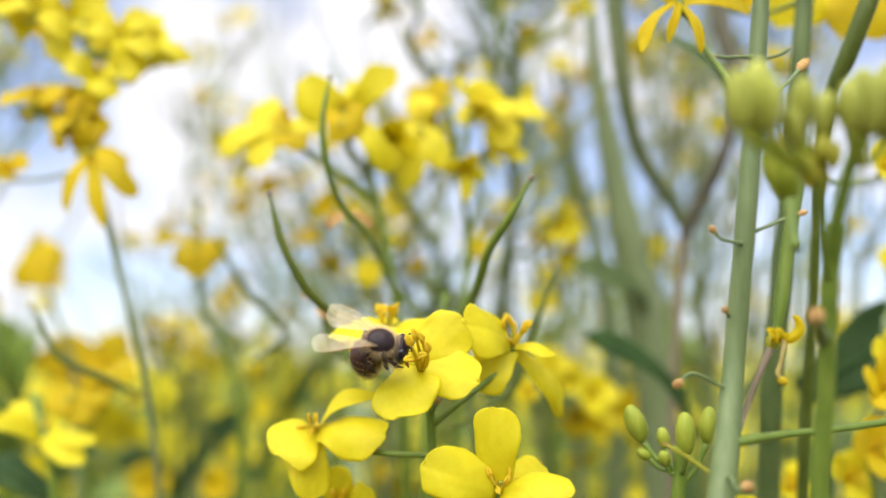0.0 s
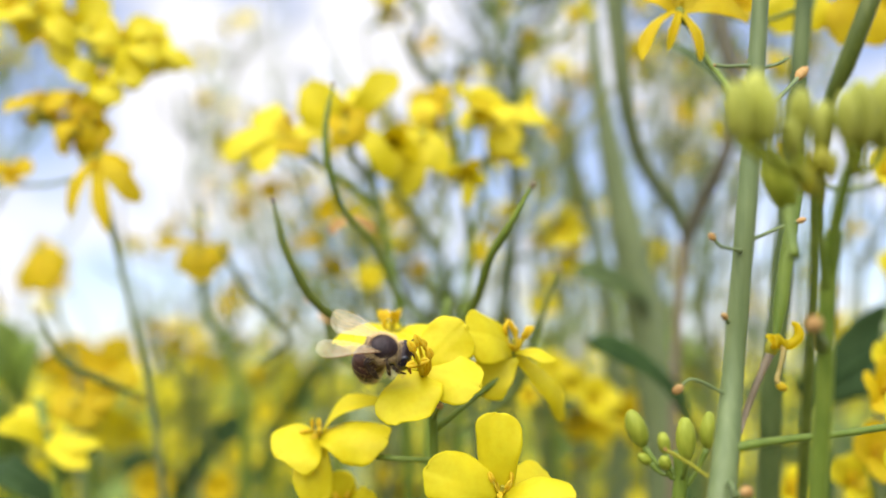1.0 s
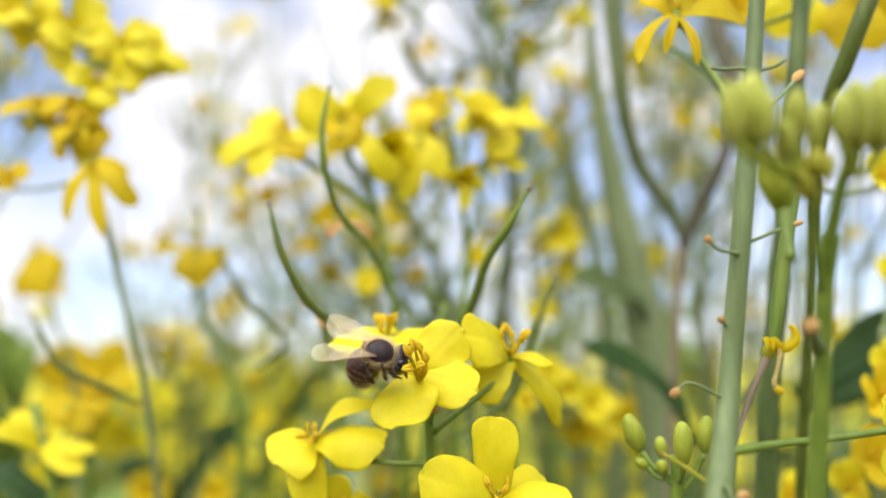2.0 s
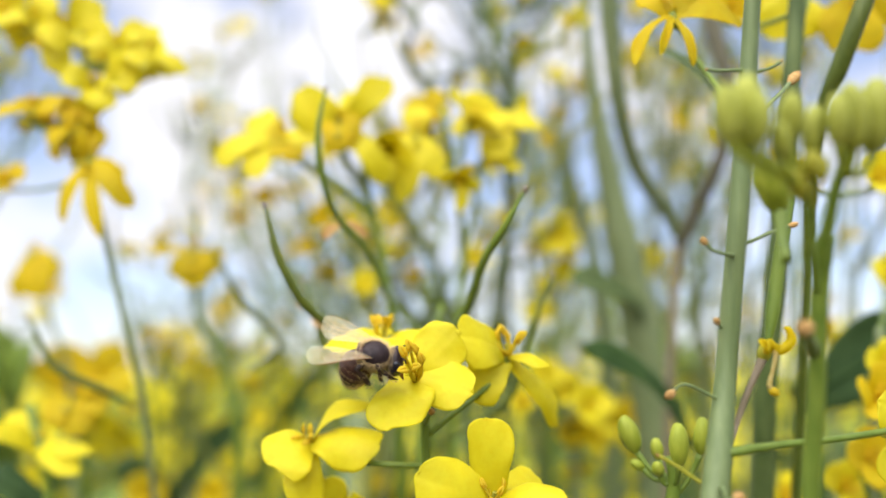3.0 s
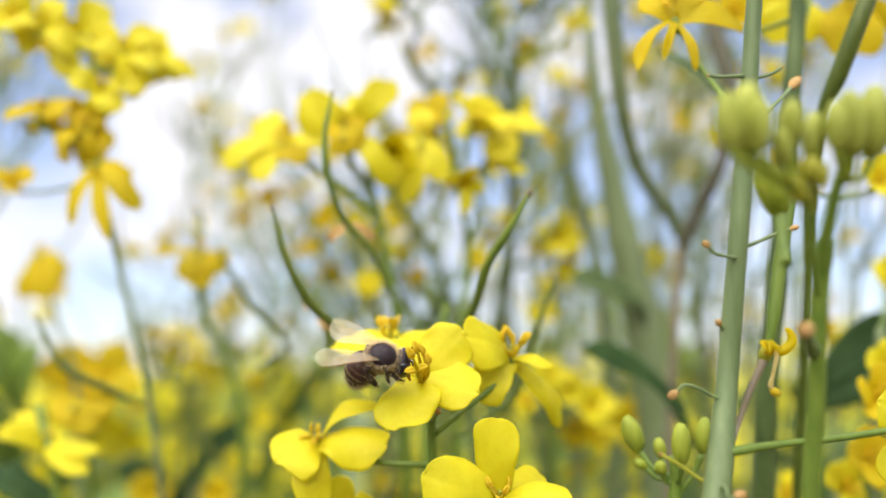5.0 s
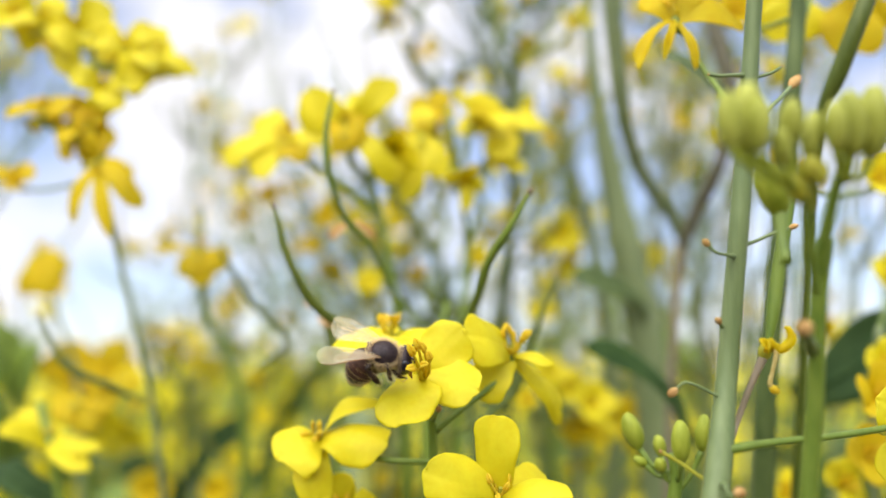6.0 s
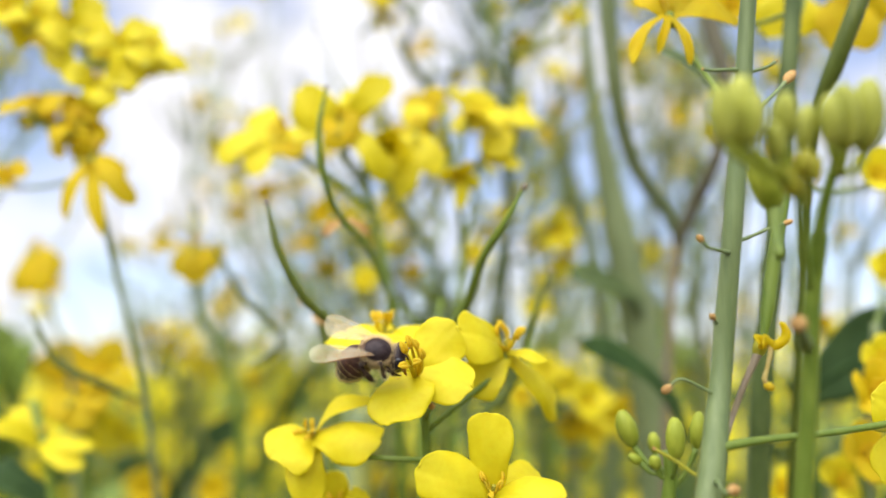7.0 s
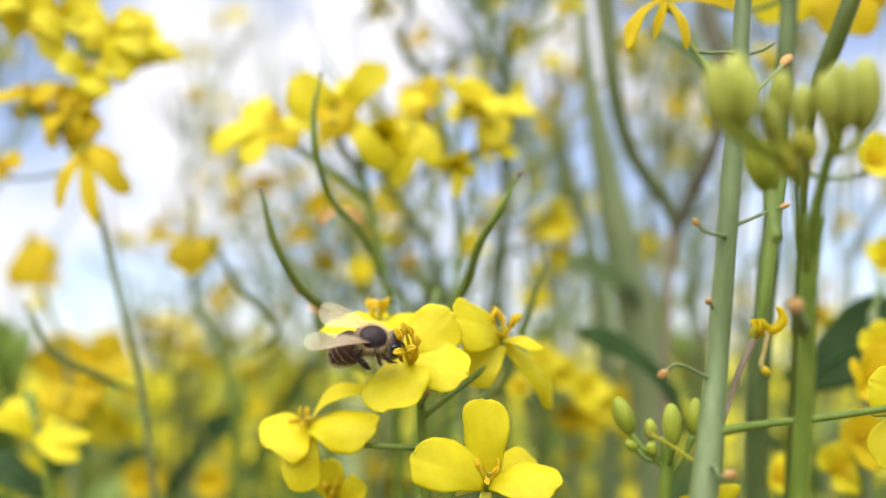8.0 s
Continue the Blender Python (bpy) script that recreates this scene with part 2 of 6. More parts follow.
def stamen(name, root, tip, size, parent):
    """A filament with a two-lobed anther."""
    root, tip = Vector(root), Vector(tip)
    d = (tip - root).normalized()
    side = d.orthogonal().normalized()
    side = side * math.cos(tip.x * 9000) + d.cross(side) * math.sin(tip.x * 9000)
    g = Shape().tube([root, root.lerp(tip, 0.5) + side * size * 0.3, tip], [size * 0.18, size * 0.15, size * 0.12], 7, 4)
    g.slot = 1
    k = (d - side * 0.6).normalized()
    for o in (side * 0.13, side * -0.13):
        o = o.cross(d) * size
        g.tube([tip - k * size * 0.22 + o, tip + o * 1.2, tip + k * size * 0.38 + side * size * 0.14 + o * 1.2, tip + k * size * 0.75 + side * size * 0.06 + o, tip + k * size * 0.98 - side * size * 0.12],
               [size * 0.03, size * 0.15, size * 0.18, size * 0.15, size * 0.03], 7, 3)
    return part(name, g, (FILAMENT, ANTHER), parent)


def spread(axis, k, n, lean):
    """The k-th of n directions leaning away from the axis."""
    a = Vector(axis).normalized()
    u = a.orthogonal().normalized()
    w = a.cross(u)
    t = 2 * math.pi * k / n
    return (a + (u * math.cos(t) + w * math.sin(t)) * lean).normalized()


def flower(plant, centre, axis, petals, stalk, stamens=6, long=4.2 * MM, old=False, seed=0, sepals=True, thick=0.16 * MM, anther=1.25 * MM, splay=1.0):
    """A rapeseed flower on its stalk: four petals, sepals under them, six stamens, a pistil. petals: (tip, width, facing, bend, cup)."""
    centre, axis = Vector(centre), Vector(axis).normalized()
    g = Shape()
    g.egg(centre - axis * 2.0 * MM, centre + axis * 0.4 * MM, 0.75 * MM, 8, 6, 0.5)
    head = part("flower", g, STEM_FRESH, plant, "open yellow flower with four petals")
    pts = [Vector(p) for p in stalk] + [centre - axis * 1.8 * MM]
    part("pedicel", Shape().tube(pts, [0.42 * MM] * (len(pts) - 1) + [0.55 * MM], 8, 5), STEM_FRESH, plant, "thin green flower stalk")
    for i, (tip, width, facing, *rest) in enumerate(petals):
        bend, cup, claw = (list(rest) + [0.08, 0.10, 0.2][len(rest):])[:3]
        at = petal_at(centre + (Vector(tip) - centre).normalized() * 0.3 * MM, tip, width, facing, bend, cup, 0.045, seed * 7 + i, claw)
        part("petal", Shape().sheet(at, 26, 20, thick), PETAL_OLD if old else PETAL, head)
    if sepals:
        for k in range(4):
            d = spread(-axis, k + 0.5, 4, 2.2)
            root = centre - axis * 1.3 * MM
            at = petal_at(root, root + d * 4.2 * MM, 1.6 * MM, axis, 0.04, 0.25, 0.0, seed + k, 0.7)
            part("sepal", Shape().sheet(at, 8, 4, 0.2 * MM), SEPAL, head)
    for k in range(stamens):
        d = spread(axis, k + 0.2 + 0.25 * math.sin(seed + 3 * k), stamens, (0.24 if k % 3 else 0.42) * splay * (1 + 0.3 * math.sin(seed * 2 + k)))
        stamen("stamen", centre, centre + d * long * (1.0 if k % 3 else 0.75), anther, head)
    g = Shape().tube([centre, centre + axis * long * 0.5], [0.34 * MM, 0.26 * MM], 8, 3)
    g.egg(centre + axis * long * 0.46, centre + axis * long * 0.6, 0.34 * MM, 8, 5)
    part("pistil", g, SEPAL, head)
    return head


def stem(plant, points, radii, mat, dx=0.0, dy=0.0, foot=4 * MM, label="", name="stem"):
    """A stem through the points, from its top down, and on into the soil."""
    pts = [Vector(p) for p in points]
    p = pts[-1].copy()
    d = (pts[-1] - pts[-2])
    step = d.length
    d.normalize()
    low, rad = [], []
    end = Vector((p.x + dx, p.y + dy, -0.01))
    q = p
    for k in range(12):
        aim = (end - q)
        if aim.length < step * 2.2:
            break
        d = (d * 0.55 + aim.normalized() * 0.45).normalized()
        q = q + d * step
        low.append(q.copy())
        step *= 1.55
    low.append(end)
    rad = [radii[-1] + (foot - radii[-1]) * (k + 1) / len(low) for k in range(len(low))]
    return part(name, Shape().tube(pts + low, list(radii) + rad, 12, 5), mat, plant, label)


def twig(plant, name, points, radii, mat, label="", seg=8, fine=5):
    return part(name, Shape().tube(points, radii, seg, fine), mat, plant, label)


def pod(plant, points, radius, mat=None, label="slender green seed pod"):
    """A long seed pod with a beak, on its stalk; points run from the stalk to the beak."""
    n = len(points)
    radii = [radius * (0.55 if i == 0 else 1.0 if i < n - 2 else 0.8 if i == n - 2 else 0.38) for i in range(n)]
    g = Shape().tube(points, radii, 9, 6, 0.8)
    tip, before = Vector(points[-1]), Vector(points[-2])
    d = (tip - before).normalized()
    g.slot = 1
    g.egg(tip - d * radius * 0.4, tip + d * radius * 1.3, radius * 0.55, 8, 5)
    return part("seed_pod", g, (mat or POD, STEM_PURPLE), plant, label)


def flower_bud(plant, tail, tip, radius, mat=None, label="closed green flower bud", name="flower_bud"):
    """A closed bud wrapped in four sepals that overlap."""
    a, b = Vector(tail), Vector(tip)
    d = (b - a)
    g = Shape().egg(a, b - d * 0.03, radius * 0.86, 14, 10, 0.5)
    u = d.orthogonal().normalized()
    w = d.normalized().cross(u)
    for k in range(4):
        t = 2 * math.pi * k / 4 + 0.6 + a.x * 9000
        o = (u * math.cos(t) + w * math.sin(t)) * radius * 0.36
        g.egg(a + o * 0.5 + d * 0.04 * (k % 3), b + o * 0.35 - d * (0.02 + 0.08 * (k % 2)), radius * 0.68, 12, 9, 0.5)
    return part(name, g, mat or BUD, plant, label)


def dry_tip(plant, points, r, tip_len, tip_r, mat=None, label="thin stalk with a withered brown bud"):
    """A stalk whose bud has dried up."""
    g = Shape().tube(points, [r * 1.5] + [r] * (len(points) - 1), 7, 5)
    a, b = Vector(points[-2]), Vector(points[-1])
    d = (b - a).normalized()
    tip_r, tip_len = tip_r * 0.82, tip_len * 1.15
    g.slot = 1
    g.egg(b - d * tip_len * 0.15, b + d * tip_len, tip_r, 9, 7, 0.55)
    g.egg(b + d.orthogonal() * tip_r * 0.2, b + d * tip_len * 0.9 + d.orthogonal() * tip_r * 0.3, tip_r * 0.8, 8, 6, 0.5)
    return part("dried_bud", g, (mat or STEM, DRY), plant, label)


# ---- the flowering plant on which the bee feeds ----
bloom = thing("rapeseed_plant", (-0.0007, 0.12082, 0), "rapeseed plant in full yellow bloom, a bee on its flower", "plant", "rapeseed plants")
stem(bloom, [(-0.0021, 0.11812, 0.9502), (-0.00171, 0.11888, 0.94482), (-0.00148, 0.11974, 0.93867), (-0.00093, 0.12082, 0.93097)], [0.00047, 0.00062, 0.00066, 0.00078], STEM_FRESH, 0.004, 0.01, label="upright green flower stem")
# the flower that the bee visits
visited = flower(bloom, (-0.00323, 0.11403, 0.95057), (-0.12, -1, 0.22), [
    ((-0.00619, 0.10794, 0.94363), 0.0078, (-0.1, -1, 0.45), 0.08, -0.05, 0.72),
    ((0.00482, 0.11136, 0.94802), 0.0068, (0.1, -1, 0.5), 0.06, -0.06, 0.6),
    ((0.00258, 0.11467, 0.95683), 0.0072, (0.0, -1, 0.2), 0.03, -0.05, 0.42),
    ((-0.01269, 0.11828, 0.95626), 0.00616, (-0.2, -0.8, 0.7), 0.05, -0.05),
], [(-0.00171, 0.11883, 0.94513), (-0.00201, 0.11783, 0.94867)], 0, 3.0 * MM, seed=16)
for root, tip in (
    ((-0.00312, 0.11311, 0.9499), (-0.00404, 0.10743, 0.953)),
    ((-0.00297, 0.11309, 0.95005), (-0.00335, 0.10793, 0.95372)),
    ((-0.00283, 0.11309, 0.95005), (-0.00258, 0.10858, 0.95346)),
    ((-0.00268, 0.11311, 0.9499), (-0.00194, 0.10916, 0.95218)),
    ((-0.00312, 0.11314, 0.94975), (-0.00388, 0.10708, 0.95116)),
    ((-0.00283, 0.11315, 0.94968), (-0.00289, 0.10684, 0.95144)),
):
    stamen("stamen", root, tip, 1.55 * MM, visited)
# its neighbours in the head
flower(bloom, (0.00984, 0.12324, 0.95327), (0.06, -0.45, 1), [
    ((0.00291, 0.1158, 0.95597), 0.0080, (-0.1, -1, 0.45), 0.12, -0.10, 0.3),
    ((0.0051, 0.12166, 0.94658), 0.0064, (-0.3, -1, -0.5), 0.05, 0.1, 0.5),
    ((0.01597, 0.12242, 0.95197), 0.0031, (0.2, -0.7, 1), 0.12, -0.15, 0.5),
    ((0.01904, 0.13637, 0.94248), 0.0043, (0.5, -0.9, 0.3), 0.12, -0.1, 0.4),
], [(-0.00132, 0.11922, 0.94236), (0.00244, 0.12031, 0.94538), (0.00771, 0.12227, 0.94942)], 6, 3.3 * MM, seed=2, sepals=False, anther=1.7 * MM, splay=2.1)
flower(bloom, (-0.00786, 0.12645, 0.95561), (-0.1, -0.25, 1), [
    ((-0.0165, 0.12359, 0.95442), 0.00576, (0, -0.6, 1), 0.10, -0.1),
    ((-0.00131, 0.12336, 0.95604), 0.00576, (0, -0.6, 1), 0.12, -0.1),
    ((-0.00608, 0.11658, 0.95402), 0.00659, (0, -0.6, 1), 0.1, -0.1),
    ((-0.01103, 0.13419, 0.95799), 0.00659, (0, -0.6, 1), 0.05, -0.1),
], [(-0.00172, 0.12011, 0.94322), (-0.004, 0.12429, 0.94941)], 6, 3.0 * MM, seed=3, anther=1.6 * MM, splay=1.5)
flower(bloom, (-0.01837, 0.12596, 0.94112), (-0.5, -0.9, 0.6), [
    ((-0.02371, 0.12181, 0.93831), 0.0088, (-0.3, -1, 0.35), 0.10, -0.05, 0.45),
    ((-0.0093, 0.12678, 0.94611), 0.0044, (-0.3, -0.5, 0.9), 0.22, 0.05),
    ((-0.00784, 0.12048, 0.94058), 0.0072, (0.1, -0.9, 0.6), 0.08, -0.20, 0.5),
    ((-0.01873, 0.12327, 0.93151), 0.0056, (0.3, -1, 0.2), 0.08, -0.08, 0.45),
], [(-0.00124, 0.11981, 0.9382), (-0.00736, 0.1208, 0.93834), (-0.01358, 0.12375, 0.93891)], 6, 1.9 * MM, seed=4, sepals=False, anther=1.3 * MM, splay=2.6)
flower(bloom, (-0.01485, 0.13431, 0.92843), (-0.3, -0.6, 0.7), [
    ((-0.01645, 0.13233, 0.9353), 0.00565, (-0.2, -1, 0.4), 0.08, -0.06),
    ((-0.01088, 0.1307, 0.93252), 0.00425, (0.2, -1, 0.5), 0.08, -0.06),
    ((-0.02041, 0.13082, 0.92454), 0.00561, (-0.2, -1, 0.4), 0.08, -0.06),
    ((-0.0087, 0.13093, 0.92371), 0.00561, (-0.2, -1, 0.4), 0.08, -0.06),
], [(-0.00102, 0.12175, 0.93159), (-0.00692, 0.1284, 0.92739)], 6, 3.4 * MM, seed=5)
flower(bloom, (0.0071, 0.11016, 0.93499), (0.15, -0.55, 0.85), [
    ((0.00625, 0.10868, 0.94554), 0.0062, (-0.25, -1, 0.1), 0.06, -0.12, 0.5),
    ((-0.00276, 0.10665, 0.93842), 0.0066, (-0.3, -1, 0.4), 0.06, -0.10, 0.45),
    ((0.01587, 0.10614, 0.93487), 0.0060, (0.2, -0.8, 0.6), 0.12, -0.10, 0.5),
    ((0.01405, 0.11797, 0.93689), 0.0058, (0.1, -0.8, 0.6), 0.08, -0.06, 0.5),
], [(-0.0007, 0.12122, 0.92454), (0.00478, 0.11286, 0.93012)], 6, 2.2 * MM, seed=6, anther=1.2 * MM, splay=2.6)
dry_tip(bloom, [(-0.00155, 0.11848, 0.94408), (-0.00122, 0.11687, 0.94476), (-0.00091, 0.11658, 0.94537)], 0.00023, 0.00076, 0.00061, STEM_FRESH)

# ---- the plant just behind, whose pods rise past the flowers ----
podded = thing("rapeseed_plant", Vector((-0.00271, 0.17556, 0.92235)), "rapeseed plant with long curved green seed pods", "plant", "rapeseed plants")
podded.location.z = 0
stem(podded, [(0.00069, 0.17158, 0.965), (-0.00158, 0.17116, 0.95365), (-0.0029, 0.17132, 0.93814), (-0.00268, 0.17349, 0.92268)], [0.00056, 0.00124, 0.00156, 0.00178], STEM_FRESH, 0.01, 0.02)
pod(podded, [(-0.00373, 0.15749, 0.95027), (-0.01348, 0.1415, 0.95627), (-0.02029, 0.13377, 0.96098), (-0.02444, 0.12971, 0.96832), (-0.02662, 0.12859, 0.97633)], 0.00078)
pod(podded, [(-0.00042, 0.15878, 0.95547), (0.00477, 0.14079, 0.96137), (0.00715, 0.13175, 0.96816), (0.01036, 0.12702, 0.97313), (0.01309, 0.12532, 0.978)], 0.00086, STEM_FRESH)
pod(podded, [(-0.001, 0.16868, 0.95692), (-0.00904, 0.16146, 0.9652), (-0.01319, 0.1522, 0.97356), (-0.01749, 0.14553, 0.9779), (-0.01912, 0.14092, 0.98197), (-0.01999, 0.13818, 0.98713), (-0.01999, 0.13746, 0.99226), (-0.01899, 0.13763, 0.9982)], 0.0007, STEM_FRESH)
pod(podded, [(0.00175, 0.16826, 0.93835), (0.01285, 0.16212, 0.94607), (0.01689, 0.15849, 0.95755), (0.02109, 0.15691, 0.96877)], 0.00094)
pod(podded, [(-0.00271, 0.17241, 0.94471), (-0.01606, 0.16961, 0.95029), (-0.0222, 0.16883, 0.95582), (-0.02409, 0.1679, 0.96245), (-0.02664, 0.16896, 0.9693)], 0.00089)
for a, b, c in (((-0.00974, 0.15569, 0.96309), (-0.01811, 0.15262, 0.97779), (-0.0212, 0.15298, 0.97524)), ((-0.01388, 0.15418, 0.97387), (-0.01657, 0.15155, 0.97822), (-0.01268, 0.15195, 0.97538))):
    at = petal_at(b, c, 0.00226, (0, -1, 0.3), 0.1, 0.2, 0.05, 5, 0.5)
    part("withered_petal", Shape().sheet(at, 8, 6, 0.15 * MM), DRY, podded, "shrivelled straw-coloured petal")
for q, s in (((-0.02728, 0.1646, 0.96439), 1), ((-0.02454, 0.16498, 0.96168), 2)):
    q = Vector(q)
    at = petal_at(q, q + Vector((0.0028, -0.001, -0.001 * s)), 1.8 * MM, (0, -1, 0.3), 0.2, 0.2, 0.05, s, 0.5)
    part("withered_petal", Shape().sheet(at, 8, 6, 0.15 * MM), DRY, podded, "shrivelled straw-coloured petal")

# ---- the tall stem beside the flowers ----
tall = thing("rapeseed_plant", Vector((0.02983, 0.09707, 0.93471)), "tall waxy green rapeseed stem with withered buds", "plant", "rapeseed plants")
tall.location.z = 0
stem(tall, [(0.03798, 0.09384, 1.0008), (0.03738, 0.09495, 0.99291), (0.03615, 0.09583, 0.97947), (0.03468, 0.09686, 0.96499), (0.03317, 0.09784, 0.95081), (0.03094, 0.09518, 0.94099), (0.02944, 0.09346, 0.93528)],
     [0.00086, 0.00096, 0.00108, 0.00117, 0.00126, 0.00148, 0.00150], STEM, -0.006, 0.012, 5 * MM, "tall pale green stem with a waxy bloom")
twig(tall, "branch", [(0.03174, 0.09506, 0.94185), (0.03341, 0.095, 0.94227), (0.03927, 0.09797, 0.94272), (0.04529, 0.09994, 0.94308), (0.05258, 0.10287, 0.94373), (0.05717, 0.10482, 0.94422)], [0.00051, 0.00057, 0.00045, 0.00042, 0.00043, 0.00043], STEM_FRESH, "thin side branch")
dry_tip(tall, [(0.03401, 0.09598, 0.96407), (0.0324, 0.09446, 0.96411), (0.03113, 0.0944, 0.96448), (0.03056, 0.09431, 0.96511)], 0.00020, 0.00089, 0.00051)
dry_tip(tall, [(0.03501, 0.0968, 0.96538), (0.03721, 0.0977, 0.96619), (0.0397, 0.09755, 0.96723), (0.04128, 0.09748, 0.96775)], 0.00022, 0.00105, 0.00043)
dry_tip(tall, [(0.03242, 0.09662, 0.95588), (0.03219, 0.09629, 0.95611), (0.032, 0.09606, 0.95629)], 0.00019, 0.00089, 0.00048)
dry_tip(tall, [(0.03234, 0.09679, 0.94753), (0.03082, 0.09668, 0.94828), (0.02892, 0.09655, 0.94923), (0.02765, 0.09652, 0.94941), (0.02682, 0.09662, 0.94872)], 0.00019, 0.00114, 0.00063)
dry_tip(tall, [(0.02997, 0.09503, 0.93848), (0.02893, 0.09597, 0.93897), (0.0269, 0.09627, 0.9404), (0.02472, 0.0961, 0.94164)], 0.00021, 0.00037, 0.00026, SEPAL)
dry_tip(tall, [(0.03057, 0.09352, 0.93843), (0.03009, 0.09098, 0.93852), (0.03027, 0.0906, 0.93766), (0.03085, 0.09058, 0.93777)], 0.00026, 0.00117, 0.00076)
dry_tip(tall, [(0.0364, 0.09541, 0.98603), (0.0344, 0.09445, 0.98573), (0.03277, 0.09446, 0.98566), (0.03165, 0.09444, 0.98579)], 0.00022, 0.00026, 0.00022)
dry_tip(tall, [(0.03673, 0.09547, 0.98563), (0.03805, 0.09542, 0.98596), (0.03957, 0.09536, 0.98642), (0.04057, 0.09527, 0.98707)], 0.00022, 0.00026, 0.00021)
# a stalk with the remains of a flower, its young pod already grown
twig(tall, "pedicel", [(0.03269, 0.09641, 0.94302), (0.03444, 0.0992, 0.94472), (0.03618, 0.09912, 0.94888), (0.03826, 0.0996, 0.95265)], [0.00045, 0.00039, 0.00039, 0.00053], STEM_PURPLE, "purplish flower stalk")
g = Shape().egg((0.03799, 0.09969, 0.952), (0.03878, 0.09936, 0.95434), 0.00085, 10, 6, 0.5)
spent = part("flower", g, SEPAL, tall, "withered orange flower under a young pod")
for k, (a, b, w) in enumerate((((0.03787, 0.09849, 0.95339), (0.03678, 0.09682, 0.95448), 20), ((0.03865, 0.09849, 0.95339), (0.03921, 0.09693, 0.95372), 18), ((0.03807, 0.09802, 0.95312), (0.03794, 0.0965, 0.9546), 20))):
    at = petal_at(a, b, w * 0.065 * MM, (0, -1, 0.2), 0.3, 0.5, 0.1, k, 0.6)
    part("withered_petal", Shape().sheet(at, 8, 8, 0.25 * MM), PETAL_OLD, spent)
twig(spent, "withered_petal", [(0.03931, 0.09901, 0.95328), (0.04042, 0.09897, 0.95354), (0.04133, 0.09884, 0.95445), (0.04107, 0.09868, 0.95561), (0.04055, 0.09862, 0.956)], [0.00046, 0.00059, 0.00059, 0.00039, 0.00020], PETAL_OLD)
g = Shape().tube([(0.03856, 0.09719, 0.95399), (0.03858, 0.09677, 0.9527), (0.0382, 0.09703, 0.9508), (0.03788, 0.09723, 0.94941), (0.03833, 0.09732, 0.94878)], [0.00038, 0.00032, 0.00025, 0.00032, 0.00025], 8, 5)
g.slot = 1
g.egg((0.03781, 0.09728, 0.94903), (0.03896, 0.09739, 0.94827), 0.00051, 9, 6)
part("withered_petal", g, (STRAW, ANTHER), spent)
pod(tall, [(0.03898, 0.0999, 0.9541), (0.04004, 0.10026, 0.95877), (0.04125, 0.10041, 0.96486), (0.04274, 0.10055, 0.97107), (0.0435, 0.10066, 0.97388)], 0.00101, STEM_FRESH, "young bright green seed pod")
# a flower that hangs from the top
flower(tall, (0.03497, 0.11966, 1.00391), (-0.1, 0.1, 1), [
    ((0.02852, 0.1169, 0.99482), 0.0023, (-0.8, -0.9, 0.3), 0.10, 0.3, 0.6),
    ((0.03227, 0.11622, 0.99607), 0.0013, (-0.3, -1, 0.1), 0.10, 0.6, 0.6),
    ((0.0371, 0.11692, 0.99466), 0.0015, (0.3, -1, 0.2), 0.10, 0.5, 0.5),
    ((0.04715, 0.12463, 1.0045), 0.0056, (0.1, -1, 0.4), 0.14, 0.0, 0.4),
    ((0.03135, 0.12189, 1.0096), 0.0054, (-0.2, -1, 0.2), 0.10, 0.0, 0.5),
    ((0.03936, 0.12272, 1.01092), 0.0054, (0.1, -1, 0.2), 0.10, 0.0, 0.5),
], [(0.0377, 0.10101, 0.97856), (0.04004, 0.11368, 0.989), (0.03915, 0.12071, 0.99645), (0.03723, 0.12196, 1.0019)], 6, 3 * MM, old=True, seed=9, sepals=False)

# ---- a raceme of unopened buds close to the lens ----
budding = thing("rapeseed_plant", Vector((0.03659, 0.08675, 0.93634)), "rapeseed plant with clusters of plump green buds", "plant", "rapeseed plants")
budding.location.z = 0
stem(budding, [(0.03708, 0.07888, 0.96355), (0.0369, 0.0805, 0.9592), (0.03708, 0.08226, 0.95392), (0.03731, 0.08418, 0.94742), (0.03703, 0.08675, 0.93634)], [0.00090, 0.00086, 0.00087, 0.00088, 0.00095], STEM_FRESH, -0.003, 0.008)
twig(budding, "branch", [(0.0369, 0.08043, 0.95973), (0.03651, 0.07793, 0.96312), (0.0365, 0.07539, 0.96684), (0.03714, 0.07385, 0.97062)], [0.00085, 0.00063, 0.00056, 0.00050], STEM_FRESH)
twig(budding, "branch", [(0.03668, 0.08065, 0.95813), (0.03475, 0.07709, 0.96193), (0.03307, 0.07357, 0.96542), (0.0318, 0.07114, 0.96837)], [0.00045, 0.00040, 0.00036, 0.00032], STEM_FRESH)
